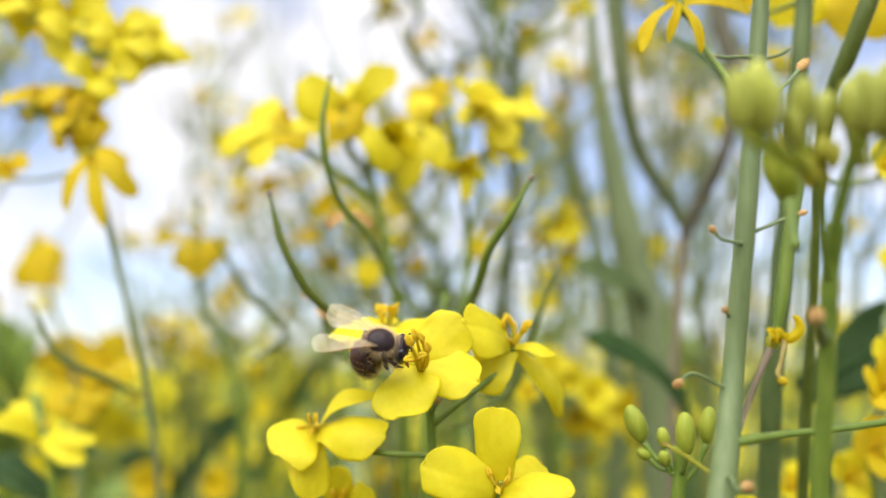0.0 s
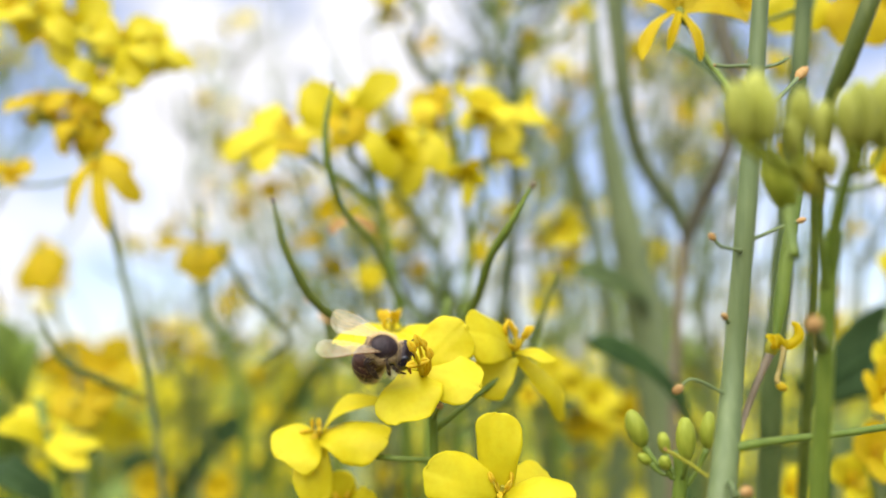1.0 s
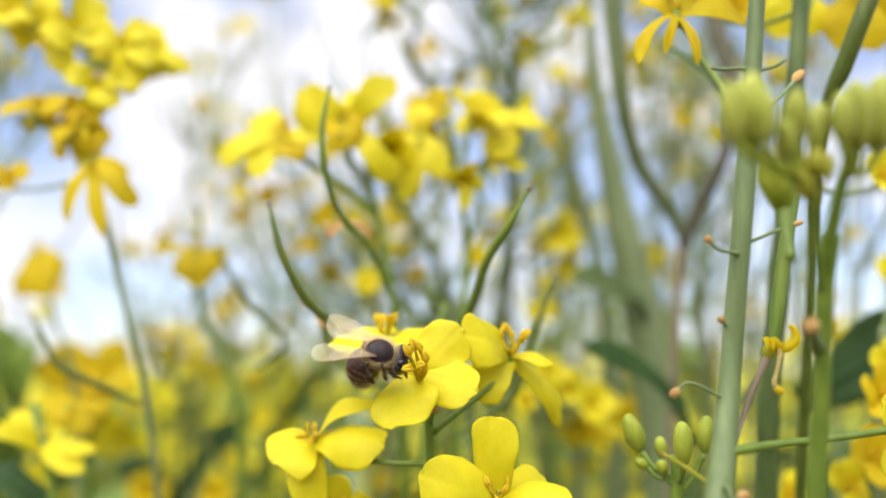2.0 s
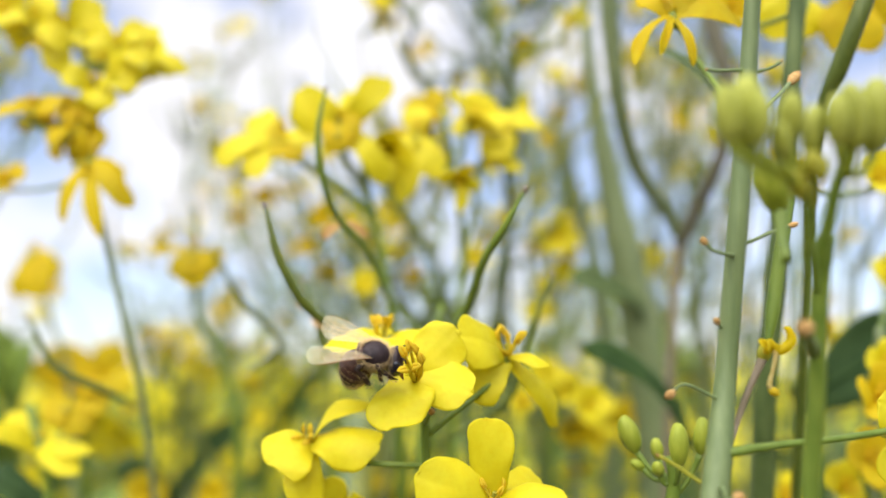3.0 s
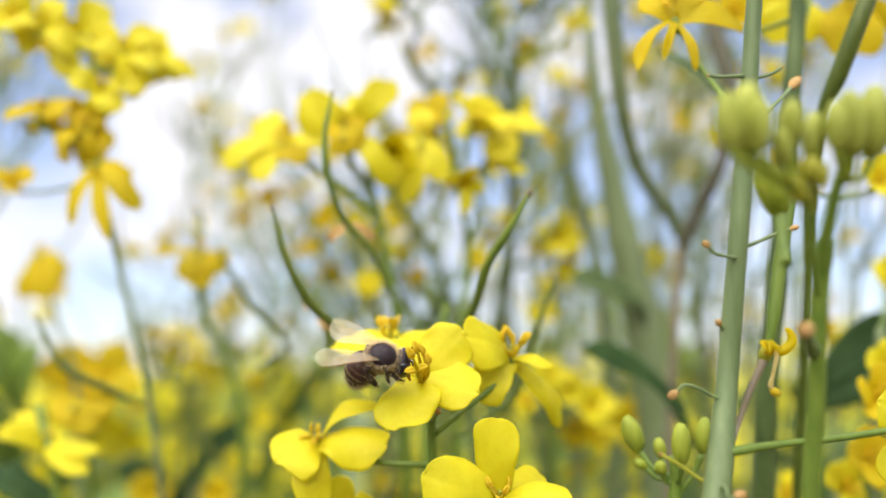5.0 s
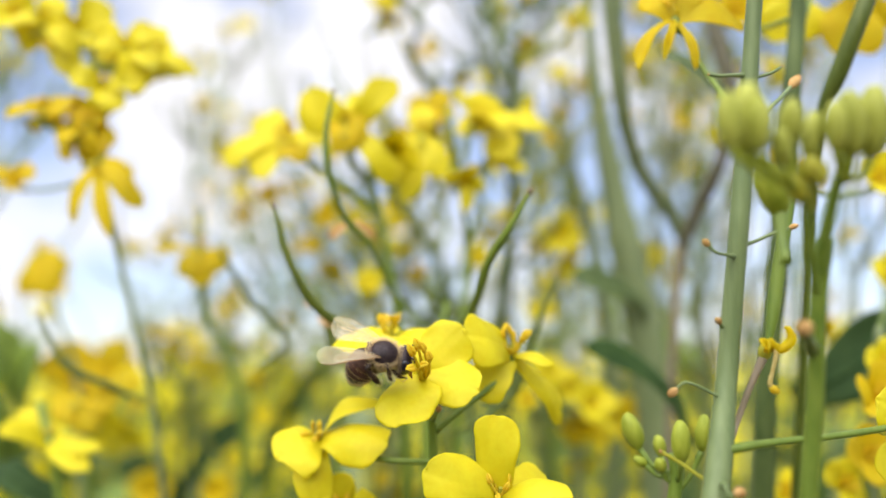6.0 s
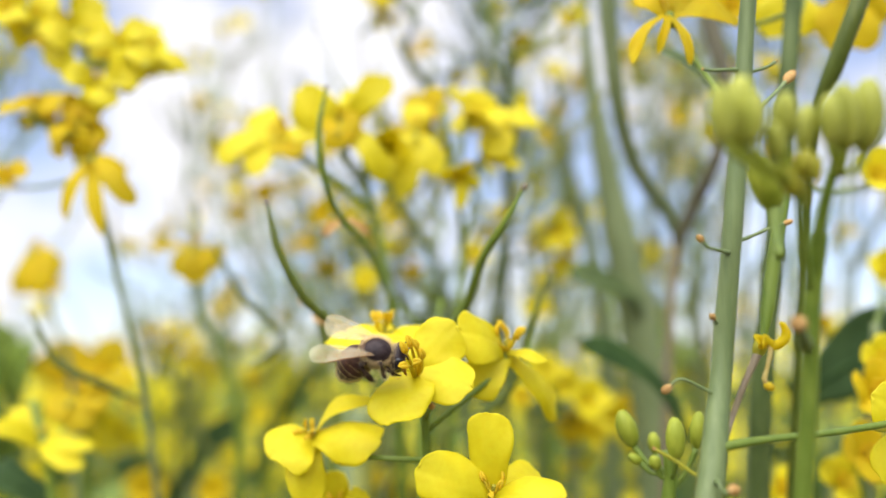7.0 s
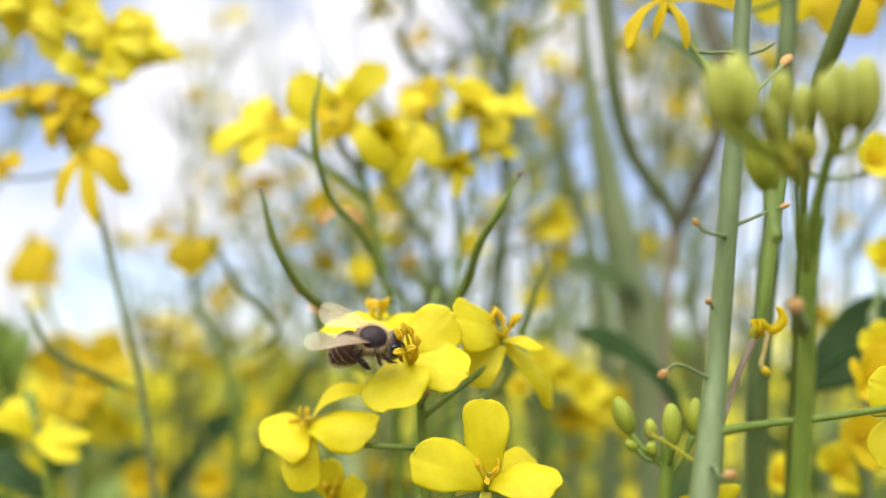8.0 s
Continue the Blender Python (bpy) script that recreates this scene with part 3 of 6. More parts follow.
for tail, tip, r, foot in (
    ((0.0263, 0.06946, 0.96949), (0.02594, 0.06713, 0.97535), 1.7, (0.03248, 0.0724, 0.96667)),
    ((0.0241, 0.06698, 0.96918), (0.02346, 0.0655, 0.97398), 1.3, (0.03248, 0.0724, 0.96667)),
    ((0.02687, 0.06798, 0.96927), (0.02674, 0.06654, 0.97378), 1.2, (0.03248, 0.0724, 0.96667)),
    ((0.03063, 0.07084, 0.97048), (0.03039, 0.06878, 0.97438), 1.3, (0.03248, 0.0724, 0.96667)),
    ((0.03292, 0.07196, 0.96969), (0.03319, 0.07086, 0.97391), 1.12, (0.03248, 0.0724, 0.96667)),
    ((0.02963, 0.06962, 0.96837), (0.02862, 0.06788, 0.97145), 1.05, (0.03248, 0.0724, 0.96667)),
    ((0.0369, 0.07243, 0.96992), (0.03597, 0.07011, 0.97566), 1.75, (0.03714, 0.0742, 0.96812)),
    ((0.0393, 0.07342, 0.97009), (0.03882, 0.071, 0.9765), 1.8, (0.03714, 0.0742, 0.96812)),
    ((0.03466, 0.07041, 0.96996), (0.03409, 0.0688, 0.9742), 1.2, (0.03714, 0.0742, 0.96812)),
):
    flower_bud(budding, tail, tip, r * MM)
    a, b = Vector(foot), Vector(tail)
    twig(budding, "pedicel", [a, a.lerp(b, 0.6) + Vector((0, 0, -0.0006)), b], [0.00030, 0.00030, 0.00042], BUD_YOUNG)
flower_bud(budding, (0.03529, 0.08447, 0.96689), (0.03251, 0.08267, 0.97251), 0.0019, BUD_YOUNG)
twig(budding, "pedicel", [(0.03408, 0.08119, 0.96147), (0.03447, 0.08286, 0.96396), (0.03506, 0.08436, 0.96768)], [0.00050, 0.00056, 0.00080], STEM_FRESH)
for tail, tip, r in (((0.03218, 0.07127, 0.96741), (0.03264, 0.07045, 0.96967), 22), ((0.03325, 0.07134, 0.96693), (0.03364, 0.071, 0.96933), 18), ((0.03223, 0.07252, 0.9657), (0.03102, 0.07117, 0.96813), 22), ((0.03371, 0.07462, 0.96512), (0.03272, 0.07225, 0.96765), 15)):
    flower_bud(budding, tail, tip, r * 0.0485 * MM, SEPAL, "small yellow-green bud")
dry_tip(tall, [(0.0366, 0.09652, 0.97818), (0.0411, 0.10233, 0.9835), (0.04525, 0.10685, 0.98727), (0.04727, 0.10859, 0.98928)], 0.00029, 0.0030, 0.00085)
dry_tip(budding, [(0.03659, 0.08241, 0.95284), (0.03449, 0.07824, 0.95373), (0.03385, 0.07714, 0.95439)], 0.00052, 0.00112, 0.00102)

# ---- a second small head of buds beside the tall stem ----
small = thing("rapeseed_plant", Vector((0.03232, 0.12147, 0.92636)), "young rapeseed shoot with small green flower buds", "plant", "rapeseed plants")
small.location.z = 0
stem(small, [(0.03216, 0.11963, 0.93943), (0.03263, 0.12007, 0.93636), (0.03216, 0.12082, 0.93097)], [0.00070, 0.00093, 0.00101], STEM_FRESH, 0.003, 0.006)
for tail, tip, r, foot in (
    ((0.03255, 0.11674, 0.93851), (0.0324, 0.11591, 0.94435), 20, (0.03263, 0.12018, 0.93559)), ((0.0362, 0.11959, 0.93974), (0.03667, 0.11886, 0.94497), 17, (0.03278, 0.12039, 0.93405)),
    ((0.02821, 0.12261, 0.93979), (0.02613, 0.12188, 0.945), 22, (0.03201, 0.12007, 0.93636)), ((0.03165, 0.12378, 0.93868), (0.03101, 0.12334, 0.94178), 14, (0.03201, 0.12007, 0.93636)),
    ((0.02892, 0.12192, 0.93753), (0.02718, 0.12175, 0.93878), 11, (0.03201, 0.12007, 0.93636)), ((0.03076, 0.11998, 0.93697), (0.02988, 0.11872, 0.93876), 13, (0.03201, 0.12012, 0.93597)),
):
    flower_bud(small, tail, tip, r * 0.078 * MM, BUD_YOUNG, label="small closed yellow-green bud")
    a, b = Vector(foot), Vector(tail)
    twig(small, "pedicel", [a, a.lerp(b, 0.55) + Vector((0, 0, -0.0008)), b], [0.00039, 0.00031, 0.00047], STEM_FRESH)
flower(small, (0.03158, 0.09749, 0.93175), (-0.1, -0.6, 0.7), [
    ((0.03088, 0.0959, 0.93585), 0.00687, (0, -1, 0.5), 0.1, -0.1),
    ((0.02602, 0.09577, 0.92959), 0.00562, (0, -1, 0.5), 0.1, -0.1),
    ((0.03641, 0.09577, 0.92959), 0.00562, (0, -1, 0.5), 0.1, -0.1),
    ((0.03054, 0.09419, 0.92649), 0.00562, (0, -1, 0.5), 0.1, -0.1),
], [(0.03201, 0.12191, 0.92328), (0.03179, 0.10931, 0.92671)], 6, 1.5 * MM, seed=11)
flower(tall, (0.06025, 0.10792, 0.94377), (0.3, -0.9, 0.2), [
    ((0.05428, 0.10538, 0.94745), 0.00627, (0, -1, 0.3), 0.1, -0.1),
    ((0.05566, 0.10692, 0.93651), 0.00558, (0, -1, 0.3), 0.1, -0.1),
    ((0.06325, 0.10528, 0.94813), 0.00558, (0, -1, 0.3), 0.1, -0.1),
    ((0.06325, 0.10663, 0.93856), 0.00558, (0, -1, 0.3), 0.1, -0.1),
], [(0.05683, 0.10483, 0.94415)], 6, 3.6 * MM, seed=12)


# ---- the honeybee ----
def chitin(name, base, light, rough, scale=1800, spec=0.5):
    m, nt, b = material(name)
    n = grain(nt, scale, 4, 0.6)
    nt.links.new(ramp(nt, n.outputs["Fac"], [(0.3, base), (0.75, light)]).outputs["Color"], b.inputs["Base Color"])
    b.inputs["Roughness"].default_value = rough
    b.inputs["Specular IOR Level"].default_value = spec
    bump(nt, b, n.outputs["Fac"], 0.35, 0.0001)
    return m


BEE_DARK = chitin("bee_dark_shell", (0.016, 0.009, 0.012), (0.044, 0.028, 0.034), 0.42, 1800, 0.28)
BEE_BROWN = chitin("bee_brown_shell", (0.040, 0.018, 0.014), (0.110, 0.050, 0.034), 0.42, 1800, 0.3)
BEE_LEG = chitin("bee_leg", (0.016, 0.008, 0.007), (0.045, 0.022, 0.014), 0.5, 1800, 0.3)
BEE_EYE = chitin("bee_eye", (0.006, 0.006, 0.012), (0.012, 0.012, 0.022), 0.16, 6000, 0.6)
BEE_HAIR = chitin("bee_hair_tan", (0.58, 0.42, 0.20), (0.78, 0.60, 0.33), 0.8)
BEE_HAIR_DARK = chitin("bee_hair_brown", (0.055, 0.034, 0.028), (0.12, 0.075, 0.055), 0.8)
BEE_MOUTH = chitin("bee_mouth", (0.20, 0.075, 0.02), (0.36, 0.15, 0.04), 0.45)


def wing_material():
    m, nt, b = material("bee_wing")
    n = grain(nt, 500, 3)
    nt.links.new(ramp(nt, n.outputs["Fac"], [(0.3, (0.72, 0.62, 0.38)), (0.7, (0.88, 0.80, 0.56))]).outputs["Color"], b.inputs["Base Color"])
    b.inputs["Roughness"].default_value = 0.4
    b.inputs["Alpha"].default_value = 0.15
    bump(nt, b, n.outputs["Fac"], 0.3, 0.0002)
    return m


WING = wing_material()


def fur(shape, rnd, centre, radii, count, length, keep, back=(-0.5, 0, 0.0), width=0.035):
    """Fine hairs standing off a rounded body; keep(n) tells where they grow."""
    done = 0
    while done < count:
        n = Vector((rnd.gauss(0, 1), rnd.gauss(0, 1), rnd.gauss(0, 1))).normalized()
        if not keep(n):
            continue
        p = Vector(centre) + Vector((n.x * radii[0], n.y * radii[1], n.z * radii[2]))
        d = (n + Vector(back) * 0.6 + Vector((rnd.gauss(0, 0.25), rnd.gauss(0, 0.25), rnd.gauss(0, 0.25)))).normalized()
        u = d.orthogonal().normalized() * width * MM
        w = d.cross(u).normalized() * width * MM
        tip = p + d * length * rnd.uniform(0.6, 1.15)
        s = len(shape.v)
        shape.v += [p + u, p - u * 0.5 + w, p - u * 0.5 - w, tip]
        for f in ((0, 1, 3), (1, 2, 3), (2, 0, 3)):
            shape.face(*[s + k for k in f])
        done += 1


def mm(*p):
    return Vector(p) * MM


def ball(centre, radii, seg=18, rings=14):
    g = Shape()
    for i in range(rings + 1):
        a = math.pi * i / rings
        for k in range(seg):
            t = 2 * math.pi * k / seg
            g.v.append(Vector(centre) + Vector((math.cos(a) * radii[0], math.sin(a) * math.cos(t) * radii[1], math.sin(a) * math.sin(t) * radii[2])))
    for i in range(rings):
        for k in range(seg):
            g.face(i * seg + k, (i + 1) * seg + k, (i + 1) * seg + (k + 1) % seg, i * seg + (k + 1) % seg)
    return g


def build_bee():
    """A honeybee in its own space: x to the head, y to its own left, z to its back; the origin in the thorax."""
    rnd = random.Random(4)
    bee = thing("honeybee", (0, 0, 0), "dark brown furry honeybee with folded wings feeding on a yellow flower", "bee")
    thorax = part("thorax", ball((0, 0, 0), mm(2.15, 1.95, 1.9)), BEE_DARK, bee, "dark shiny thorax with a tan furry rim")
    bald = Vector((0.10, -0.42, 0.90))
    g = Shape()
    fur(g, rnd, (0, 0, 0), mm(2.1, 1.9, 1.85), 4200, 0.6 * MM, lambda n: (n - bald).length > 0.92 and abs(n.x - 0.42) > 0.12, width=0.013)
    part("fur", g, BEE_HAIR, thorax)
    g = Shape()
    fur(g, rnd, (0, 0, 0), mm(2.1, 1.9, 1.85), 1200, 0.25 * MM, lambda n: (n - bald).length < 0.95, (-0.6, 0, 0), 0.013)
    fur(g, rnd, (0, 0, 0), mm(2.1, 1.9, 1.85), 600, 0.45 * MM, lambda n: (n - bald).length > 0.85, (-0.4, 0, -0.2), 0.014)
    part("fur", g, BEE_HAIR_DARK, thorax, "short brown hair on the back")
    g = Shape()
    fur(g, rnd, (0, 0, 0), mm(2.1, 1.9, 1.85), 800, 0.9 * MM, lambda n: 0.88 < (n - bald).length < 1.15 and n.x < 0.7, (-0.3, 0, 0.3), 0.011)
    part("fur", g, BEE_HAIR, thorax, "pale tan fringe of hair")
    part("scutellum", ball(mm(-1.65, 0, 0.85), mm(0.6, 1.15, 0.5)), BEE_BROWN, thorax)
    # head
    head = part("head", ball(mm(2.7, 0, -0.5), mm(1.15, 1.85, 1.75)), BEE_DARK, bee, "dark head with large glossy eyes")
    for s in (-1, 1):
        part("eye", ball(mm(2.9, 1.42 * s, -0.45), mm(0.76, 0.6, 1.25)), BEE_EYE, head)
        g = Shape().tube([mm(3.5, 0.35 * s, -0.1), mm(3.6, 0.6 * s, 0.5), mm(3.45, 0.95 * s, 1.0)], 0.10 * MM, 7, 4)
        g.tube([mm(3.45, 0.95 * s, 1.0), mm(3.65, 1.2 * s, 1.15), mm(3.95, 1.4 * s, 1.0), mm(4.1, 1.5 * s, 0.6)], [0.09 * MM, 0.11 * MM, 0.11 * MM, 0.08 * MM], 7, 4)
        part("antenna", g, BEE_LEG, head)
    g = Shape().tube([mm(3.3, 0, -1.5), mm(3.7, 0, -2.1), mm(3.9, 0, -2.9), mm(4.2, 0, -3.5)], [0.42 * MM, 0.36 * MM, 0.25 * MM, 0.12 * MM], 8, 4)
    for s in (-1, 1):
        g.tube([mm(3.1, 0.5 * s, -1.6), mm(3.55, 0.45 * s, -2.2), mm(3.7, 0.15 * s, -2.6)], [0.25 * MM, 0.22 * MM, 0.1 * MM], 7, 4)
    part("proboscis", g, BEE_MOUTH, head)
    g = Shape()
    fur(g, rnd, mm(2.75, 0, -0.55), mm(1.12, 1.8, 1.72), 500, 0.4 * MM, lambda n: abs(n.y) < 0.55, (0.2, 0, 0.2), 0.014)
    part("fur", g, BEE_HAIR_DARK, head)
    g = Shape()
    fur(g, rnd, mm(2.7, 0, -0.5), mm(1.12, 1.8, 1.72), 1300, 0.5 * MM, lambda n: n.x < -0.1 or (n.z < -0.3 and rnd.random() < 0.6), (-0.2, 0, 0), 0.013)
    part("fur", g, BEE_HAIR, head)
    # abdomen, hinged at the waist
    def girth(s):
        return 2.15 * math.sin(math.pi * min(1, 0.06 + s * 0.94) ** 0.72) ** 0.66
    abdomen = part("abdomen", Shape().tube([mm(-5.6 * s, 0, 0.28 * math.sin(3 * s)) for s in (0, 0.06, 0.2, 0.4, 0.6, 0.8, 0.93, 1.0)],
                   [max(0.06, girth(s) * 0.95) * MM for s in (0, 0.06, 0.2, 0.4, 0.6, 0.8, 0.93, 1.0)], 18, 3), BEE_BROWN, bee, "dark brown banded abdomen")
    edges = (0.03, 0.22, 0.40, 0.57, 0.73, 0.87, 0.985)
    for a, b in zip(edges, edges[1:]):
        ss = [a + (b - a) * k / 5 for k in range(6)]
        part("segment", Shape().tube([mm(-5.6 * s, 0, 0.28 * math.sin(3 * s)) for s in ss], [(girth(s) * (0.985 + 0.045 * k / 5)) * MM for k, s in enumerate(ss)], 22, 2),
             BEE_BROWN if a < 0.5 else BEE_DARK, abdomen)
    g = Shape()
    for a in edges[1:6]:
        for _ in range(260):
            t = rnd.uniform(0, 2 * math.pi)
            n = Vector((0, math.cos(t), math.sin(t)))
            p = mm(-5.6 * (a + rnd.uniform(0.0, 0.035)), 0, 0.28 * math.sin(3 * a)) + n * girth(a) * 0.99 * MM
            d = (n * 0.6 + Vector((-1, 0, 0)) + Vector((0, rnd.gauss(0, 0.15), rnd.gauss(0, 0.15)))).normalized()
            u = d.orthogonal().normalized() * 0.02 * MM
            w = d.cross(u)
            s = len(g.v)
            tip = p + d * rnd.uniform(0.2, 0.45) * MM
            g.v += [p + u, p - u * 0.5 + w, p - u * 0.5 - w, tip]
            for f in ((0, 1, 3), (1, 2, 3), (2, 0, 3)):
                g.face(*[s + k for k in f])
    fur(g, rnd, mm(-2.6, 0, 0.2), mm(2.6, 1.95, 1.95), 1200, 0.5 * MM, lambda n: n.z < -0.25 or n.x > 0.7 or (n.x < -0.75), (-0.5, 0, 0), 0.013)
    part("fur", g, BEE_HAIR, abdomen)
    # wings: a fore wing and a smaller hind wing on each side, with veins
    for s in (-1, 1):
        for which, root, tip, width in (("forewing", mm(-0.2, 1.55 * s, 1.15), mm(-6.9 if s > 0 else -7.7, (3.3 if s > 0 else 5.3) * s, 2.5 if s > 0 else 2.8), 3.7 if s > 0 else 4.6), ("hindwing", mm(-0.9, 1.45 * s, 1.0), mm(-6.0, (3.0 if s > 0 else 3.4) * s, 1.35), 2.3)):
            up = Vector((0, -0.25 * s, 1))
            axis = tip - root
            side = up.cross(axis).normalized() * (1 if s > 0 else -1)
            def at(u, v, root=root, axis=axis, side=side, width=width, up=up):
                k = 1 - (1 - u) ** 1.5
                w = width * (0.10 + 0.90 * min(1, k / 0.7) ** 0.7) if k < 0.7 else width * math.sqrt(max(0, 1 - ((k - 0.7) / 0.3) ** 2.2))
                return root + axis * k + side * (v - 0.25) * w * MM + up * (0.12 * math.sin(7 * v + 5 * k) * k + 0.25 * math.sin(math.pi * k)) * MM
            wing = part(which, Shape().sheet(at, 16, 10, 0.03 * MM), WING, bee, "clear tan wing with dark veins")
            g = Shape()
            for v0, v1, u1 in ((0.0, 0.02, 0.96), (0.3, 0.25, 0.86), (0.5, 0.5, 0.80), (0.7, 0.75, 0.74), (0.45, 0.30, 0.92)):
                g.tube([at(0.02 + (u1 - 0.02) * k / 6, v0 + (v1 - v0) * k / 6) + Vector((0, 0, 0.02 * MM)) for k in range(7)], [(0.06 if s < 0 else 0.03) * MM if v0 == 0 else 0.02 * MM] * 6 + [0.015 * MM], 5, 2)
            for u0 in (0.45, 0.62, 0.74):
                g.tube([at(u0, 0.05), at(u0 + 0.02, 0.35), at(u0 - 0.02, 0.65)], 0.02 * MM, 5, 3)
            part("vein", g, BEE_MOUTH if s < 0 else BEE_HAIR, wing)
    # legs: thigh, shin and foot
    ways = (("fore", (1.3, 1.0, -1.4), (1.9, 1.8, -1.3), (2.6, 1.7, -1.9), (3.4, 1.2, -2.5)),
            ("middle", (0.4, 1.75, 0.1), (0.75, 2.25, 0.0), (1.3, 2.25, -1.9), (1.6, 1.9, -2.5)),
            ("hind", (-1.2, 1.6, -0.3), (-2.0, 2.4, -0.4), (-0.25, 2.5, -2.5), (0.15, 2.3, -2.9)))
    for s in (-1, 1):
        for which, *p in ways:
            p = [mm(a, b * s, c) for a, b, c in p]
            fat = 1.25 if which == "hind" else 1.0
            g = Shape().tube([p[0], p[0].lerp(p[1], 0.5), p[1]], [0.28 * MM, 0.36 * fat * MM, 0.24 * MM], 8, 4)
            g.tube([p[1], p[1].lerp(p[2], 0.6), p[2]], [0.22 * MM, 0.36 * fat * MM, 0.26 * fat * MM], 8, 4, 0.7)
            g.tube([p[2], p[2].lerp(p[3], 0.35), p[2].lerp(p[3], 0.7), p[3]], [0.22 * fat * MM, 0.15 * MM, 0.11 * MM, 0.08 * MM], 8, 4)
            leg = part("leg", g, BEE_LEG, bee, "dark jointed leg")
            g = Shape()
            for a, b in zip(p, p[1:]):
                fur(g, rnd, a.lerp(b, 0.5), mm(0.4, 0.35, 0.4), 110, 0.4 * MM, lambda n: True, (0, 0, -0.5), 0.013)
            part("fur", g, BEE_HAIR, leg)
    return bee, abdomen


honeybee, bee_abdomen = build_bee()


def bee_pose(spot, nod=0.0, roll=0.0):
    """The bee's pose at a spot, its head to the flower; nod and roll in degrees."""
    x = Vector((0.97, 0.10, -0.11)).normalized()
    z = Vector((0.15, -0.70, 0.72))
    z = (z - x * z.dot(x)).normalized()
    y = z.cross(x)
    m = Matrix((x, y, z)).transposed().to_4x4()
    return Matrix.Translation(spot) @ m @ pose(0, 0, 0, roll, nod, 0)


# ---- flowering stems around, out of focus ----
def simple_flower(plant, centre, axis, reach, lean=1.5, seed=0, old=False, root=None):
    """An open or drooping flower facing along its axis."""
    rnd = random.Random(seed)
    c, a = Vector(centre), Vector(axis).normalized()
    petals = []
    for k in range(4):
        d = spread(a, k + rnd.uniform(-0.2, 0.2) + 0.3, 4, lean * rnd.uniform(0.8, 1.2))
        slim = 0.55 if lean < 1 else 1.0
        petals.append((c + d * reach * rnd.uniform(0.85, 1.1) * (1.15 if lean < 1 else 1.0), reach * rnd.uniform(0.72, 0.95) * slim, a, rnd.uniform(0.05, 0.18), rnd.uniform(-0.15, 0.1)))
    stalk = [root, Vector(root).lerp(c, 0.5) + Vector((0, 0, -0.002))] if root is not None else [c - a * 8 * MM]
    g = Shape().egg(c - a * 2.0 * MM, c + a * 0.4 * MM, 0.75 * MM, 8, 6, 0.5)
    head = part("flower", g, STEM_FRESH, plant, "open yellow flower, its petals drooping" if lean < 1 else "open yellow flower with four petals")
    pts = [Vector(p) for p in stalk] + [c - a * 1.8 * MM]
    part("pedicel", Shape().tube(pts, [0.45 * MM] * len(pts), 6, 4), STEM_FRESH, plant)
    for i, (tip, width, facing, bend, cup) in enumerate(petals):
        at = petal_at(c, tip, width, facing, bend, cup, 0.03, seed * 5 + i)
        part("petal", Shape().sheet(at, 12, 8, 0.18 * MM), PETAL_OLD if old else PETAL, head)
    tuft = Shape()
    for k in range(6):
        d = spread(a, k + 0.2, 6, 0.4)
        g = tuft if c.y > 0.32 else Shape()
        g.tube([c, c + d * 3.4 * MM], 0.2 * MM, 5, 1)
        g.egg(c + d * 3.2 * MM, c + d * 4.6 * MM, 0.4 * MM, 6, 4)
        if g is not tuft:
            part("stamen", g, ANTHER, head)
    if tuft.v:
        tagged(part("stamen_tuft", tuft, ANTHER, head), kind="stuff")
    return head


def add_blooms(plant, points, blooms, grow=1.1):
    """Flowers on stalks from the nearest of the stem's points."""
    line = [Vector(q) for q in points]
    for c, axis, reach, lean, old in blooms:
        c = Vector(c)
        root = min(line, key=lambda q: (q - (c - Vector((0, 0, 0.012)))).length)
        simple_flower(plant, c, axis, reach * grow, lean, int(c.x * 7000 + c.z * 3000) % 997, old, root)


def flowering(label, points, radii, mat, blooms, dx=0.0, dy=0.02, pods=(), grow=1.1):
    """A plant: its stem from the top down, its flowers (centre, axis, reach, lean, old), its pods."""
    p = thing("rapeseed_plant", (points[-1][0] + dx, points[-1][1] + dy, 0), label, "plant", "rapeseed plants")
    stem(p, points, radii, mat, dx, dy)
    add_blooms(p, points, blooms, grow)
    for pts, r in pods:
        pod(p, pts, r)
    return p


UP, FRONT, DROOP = (0.1, -1, 0.75), (0.1, -1, 0.4), (0.15, -0.9, -0.6)
loose = flowering("rapeseed plant with a large loose head of yellow flowers", [(-0.08685, 0.18842, 1.04635), (-0.08209, 0.18588, 1.02855), (-0.07897, 0.18357, 1.00905), (-0.07583, 0.18159, 0.99435), (-0.07272, 0.1825, 0.98073), (-0.06903, 0.18472, 0.96492), (-0.06531, 0.18931, 0.94664), (-0.06295, 0.19621, 0.9191)],
          [0.00060, 0.00064, 0.00064, 0.00062, 0.00062, 0.00064, 0.00068, 0.00074], STEM_GREY, [
    ((-0.10399, 0.20052, 0.99619), UP, 0.00744, 1.6, True), ((-0.10907, 0.20434, 1.04085), FRONT, 0.00976, 1.4, False), ((-0.10407, 0.20504, 1.0359), FRONT, 0.00799, 1.4, False),
    ((-0.08143, 0.20134, 1.02631), FRONT, 0.00837, 1.4, False), ((-0.09242, 0.19598, 1.02854), FRONT, 0.00817, 1.2, True), ((-0.07201, 0.19645, 1.02517), DROOP, 0.00664, 1.2, False), ((-0.08751, 0.19425, 1.00492), FRONT, 0.00664, 1.3, True),
], 0.01, 0.03, grow=0.9)
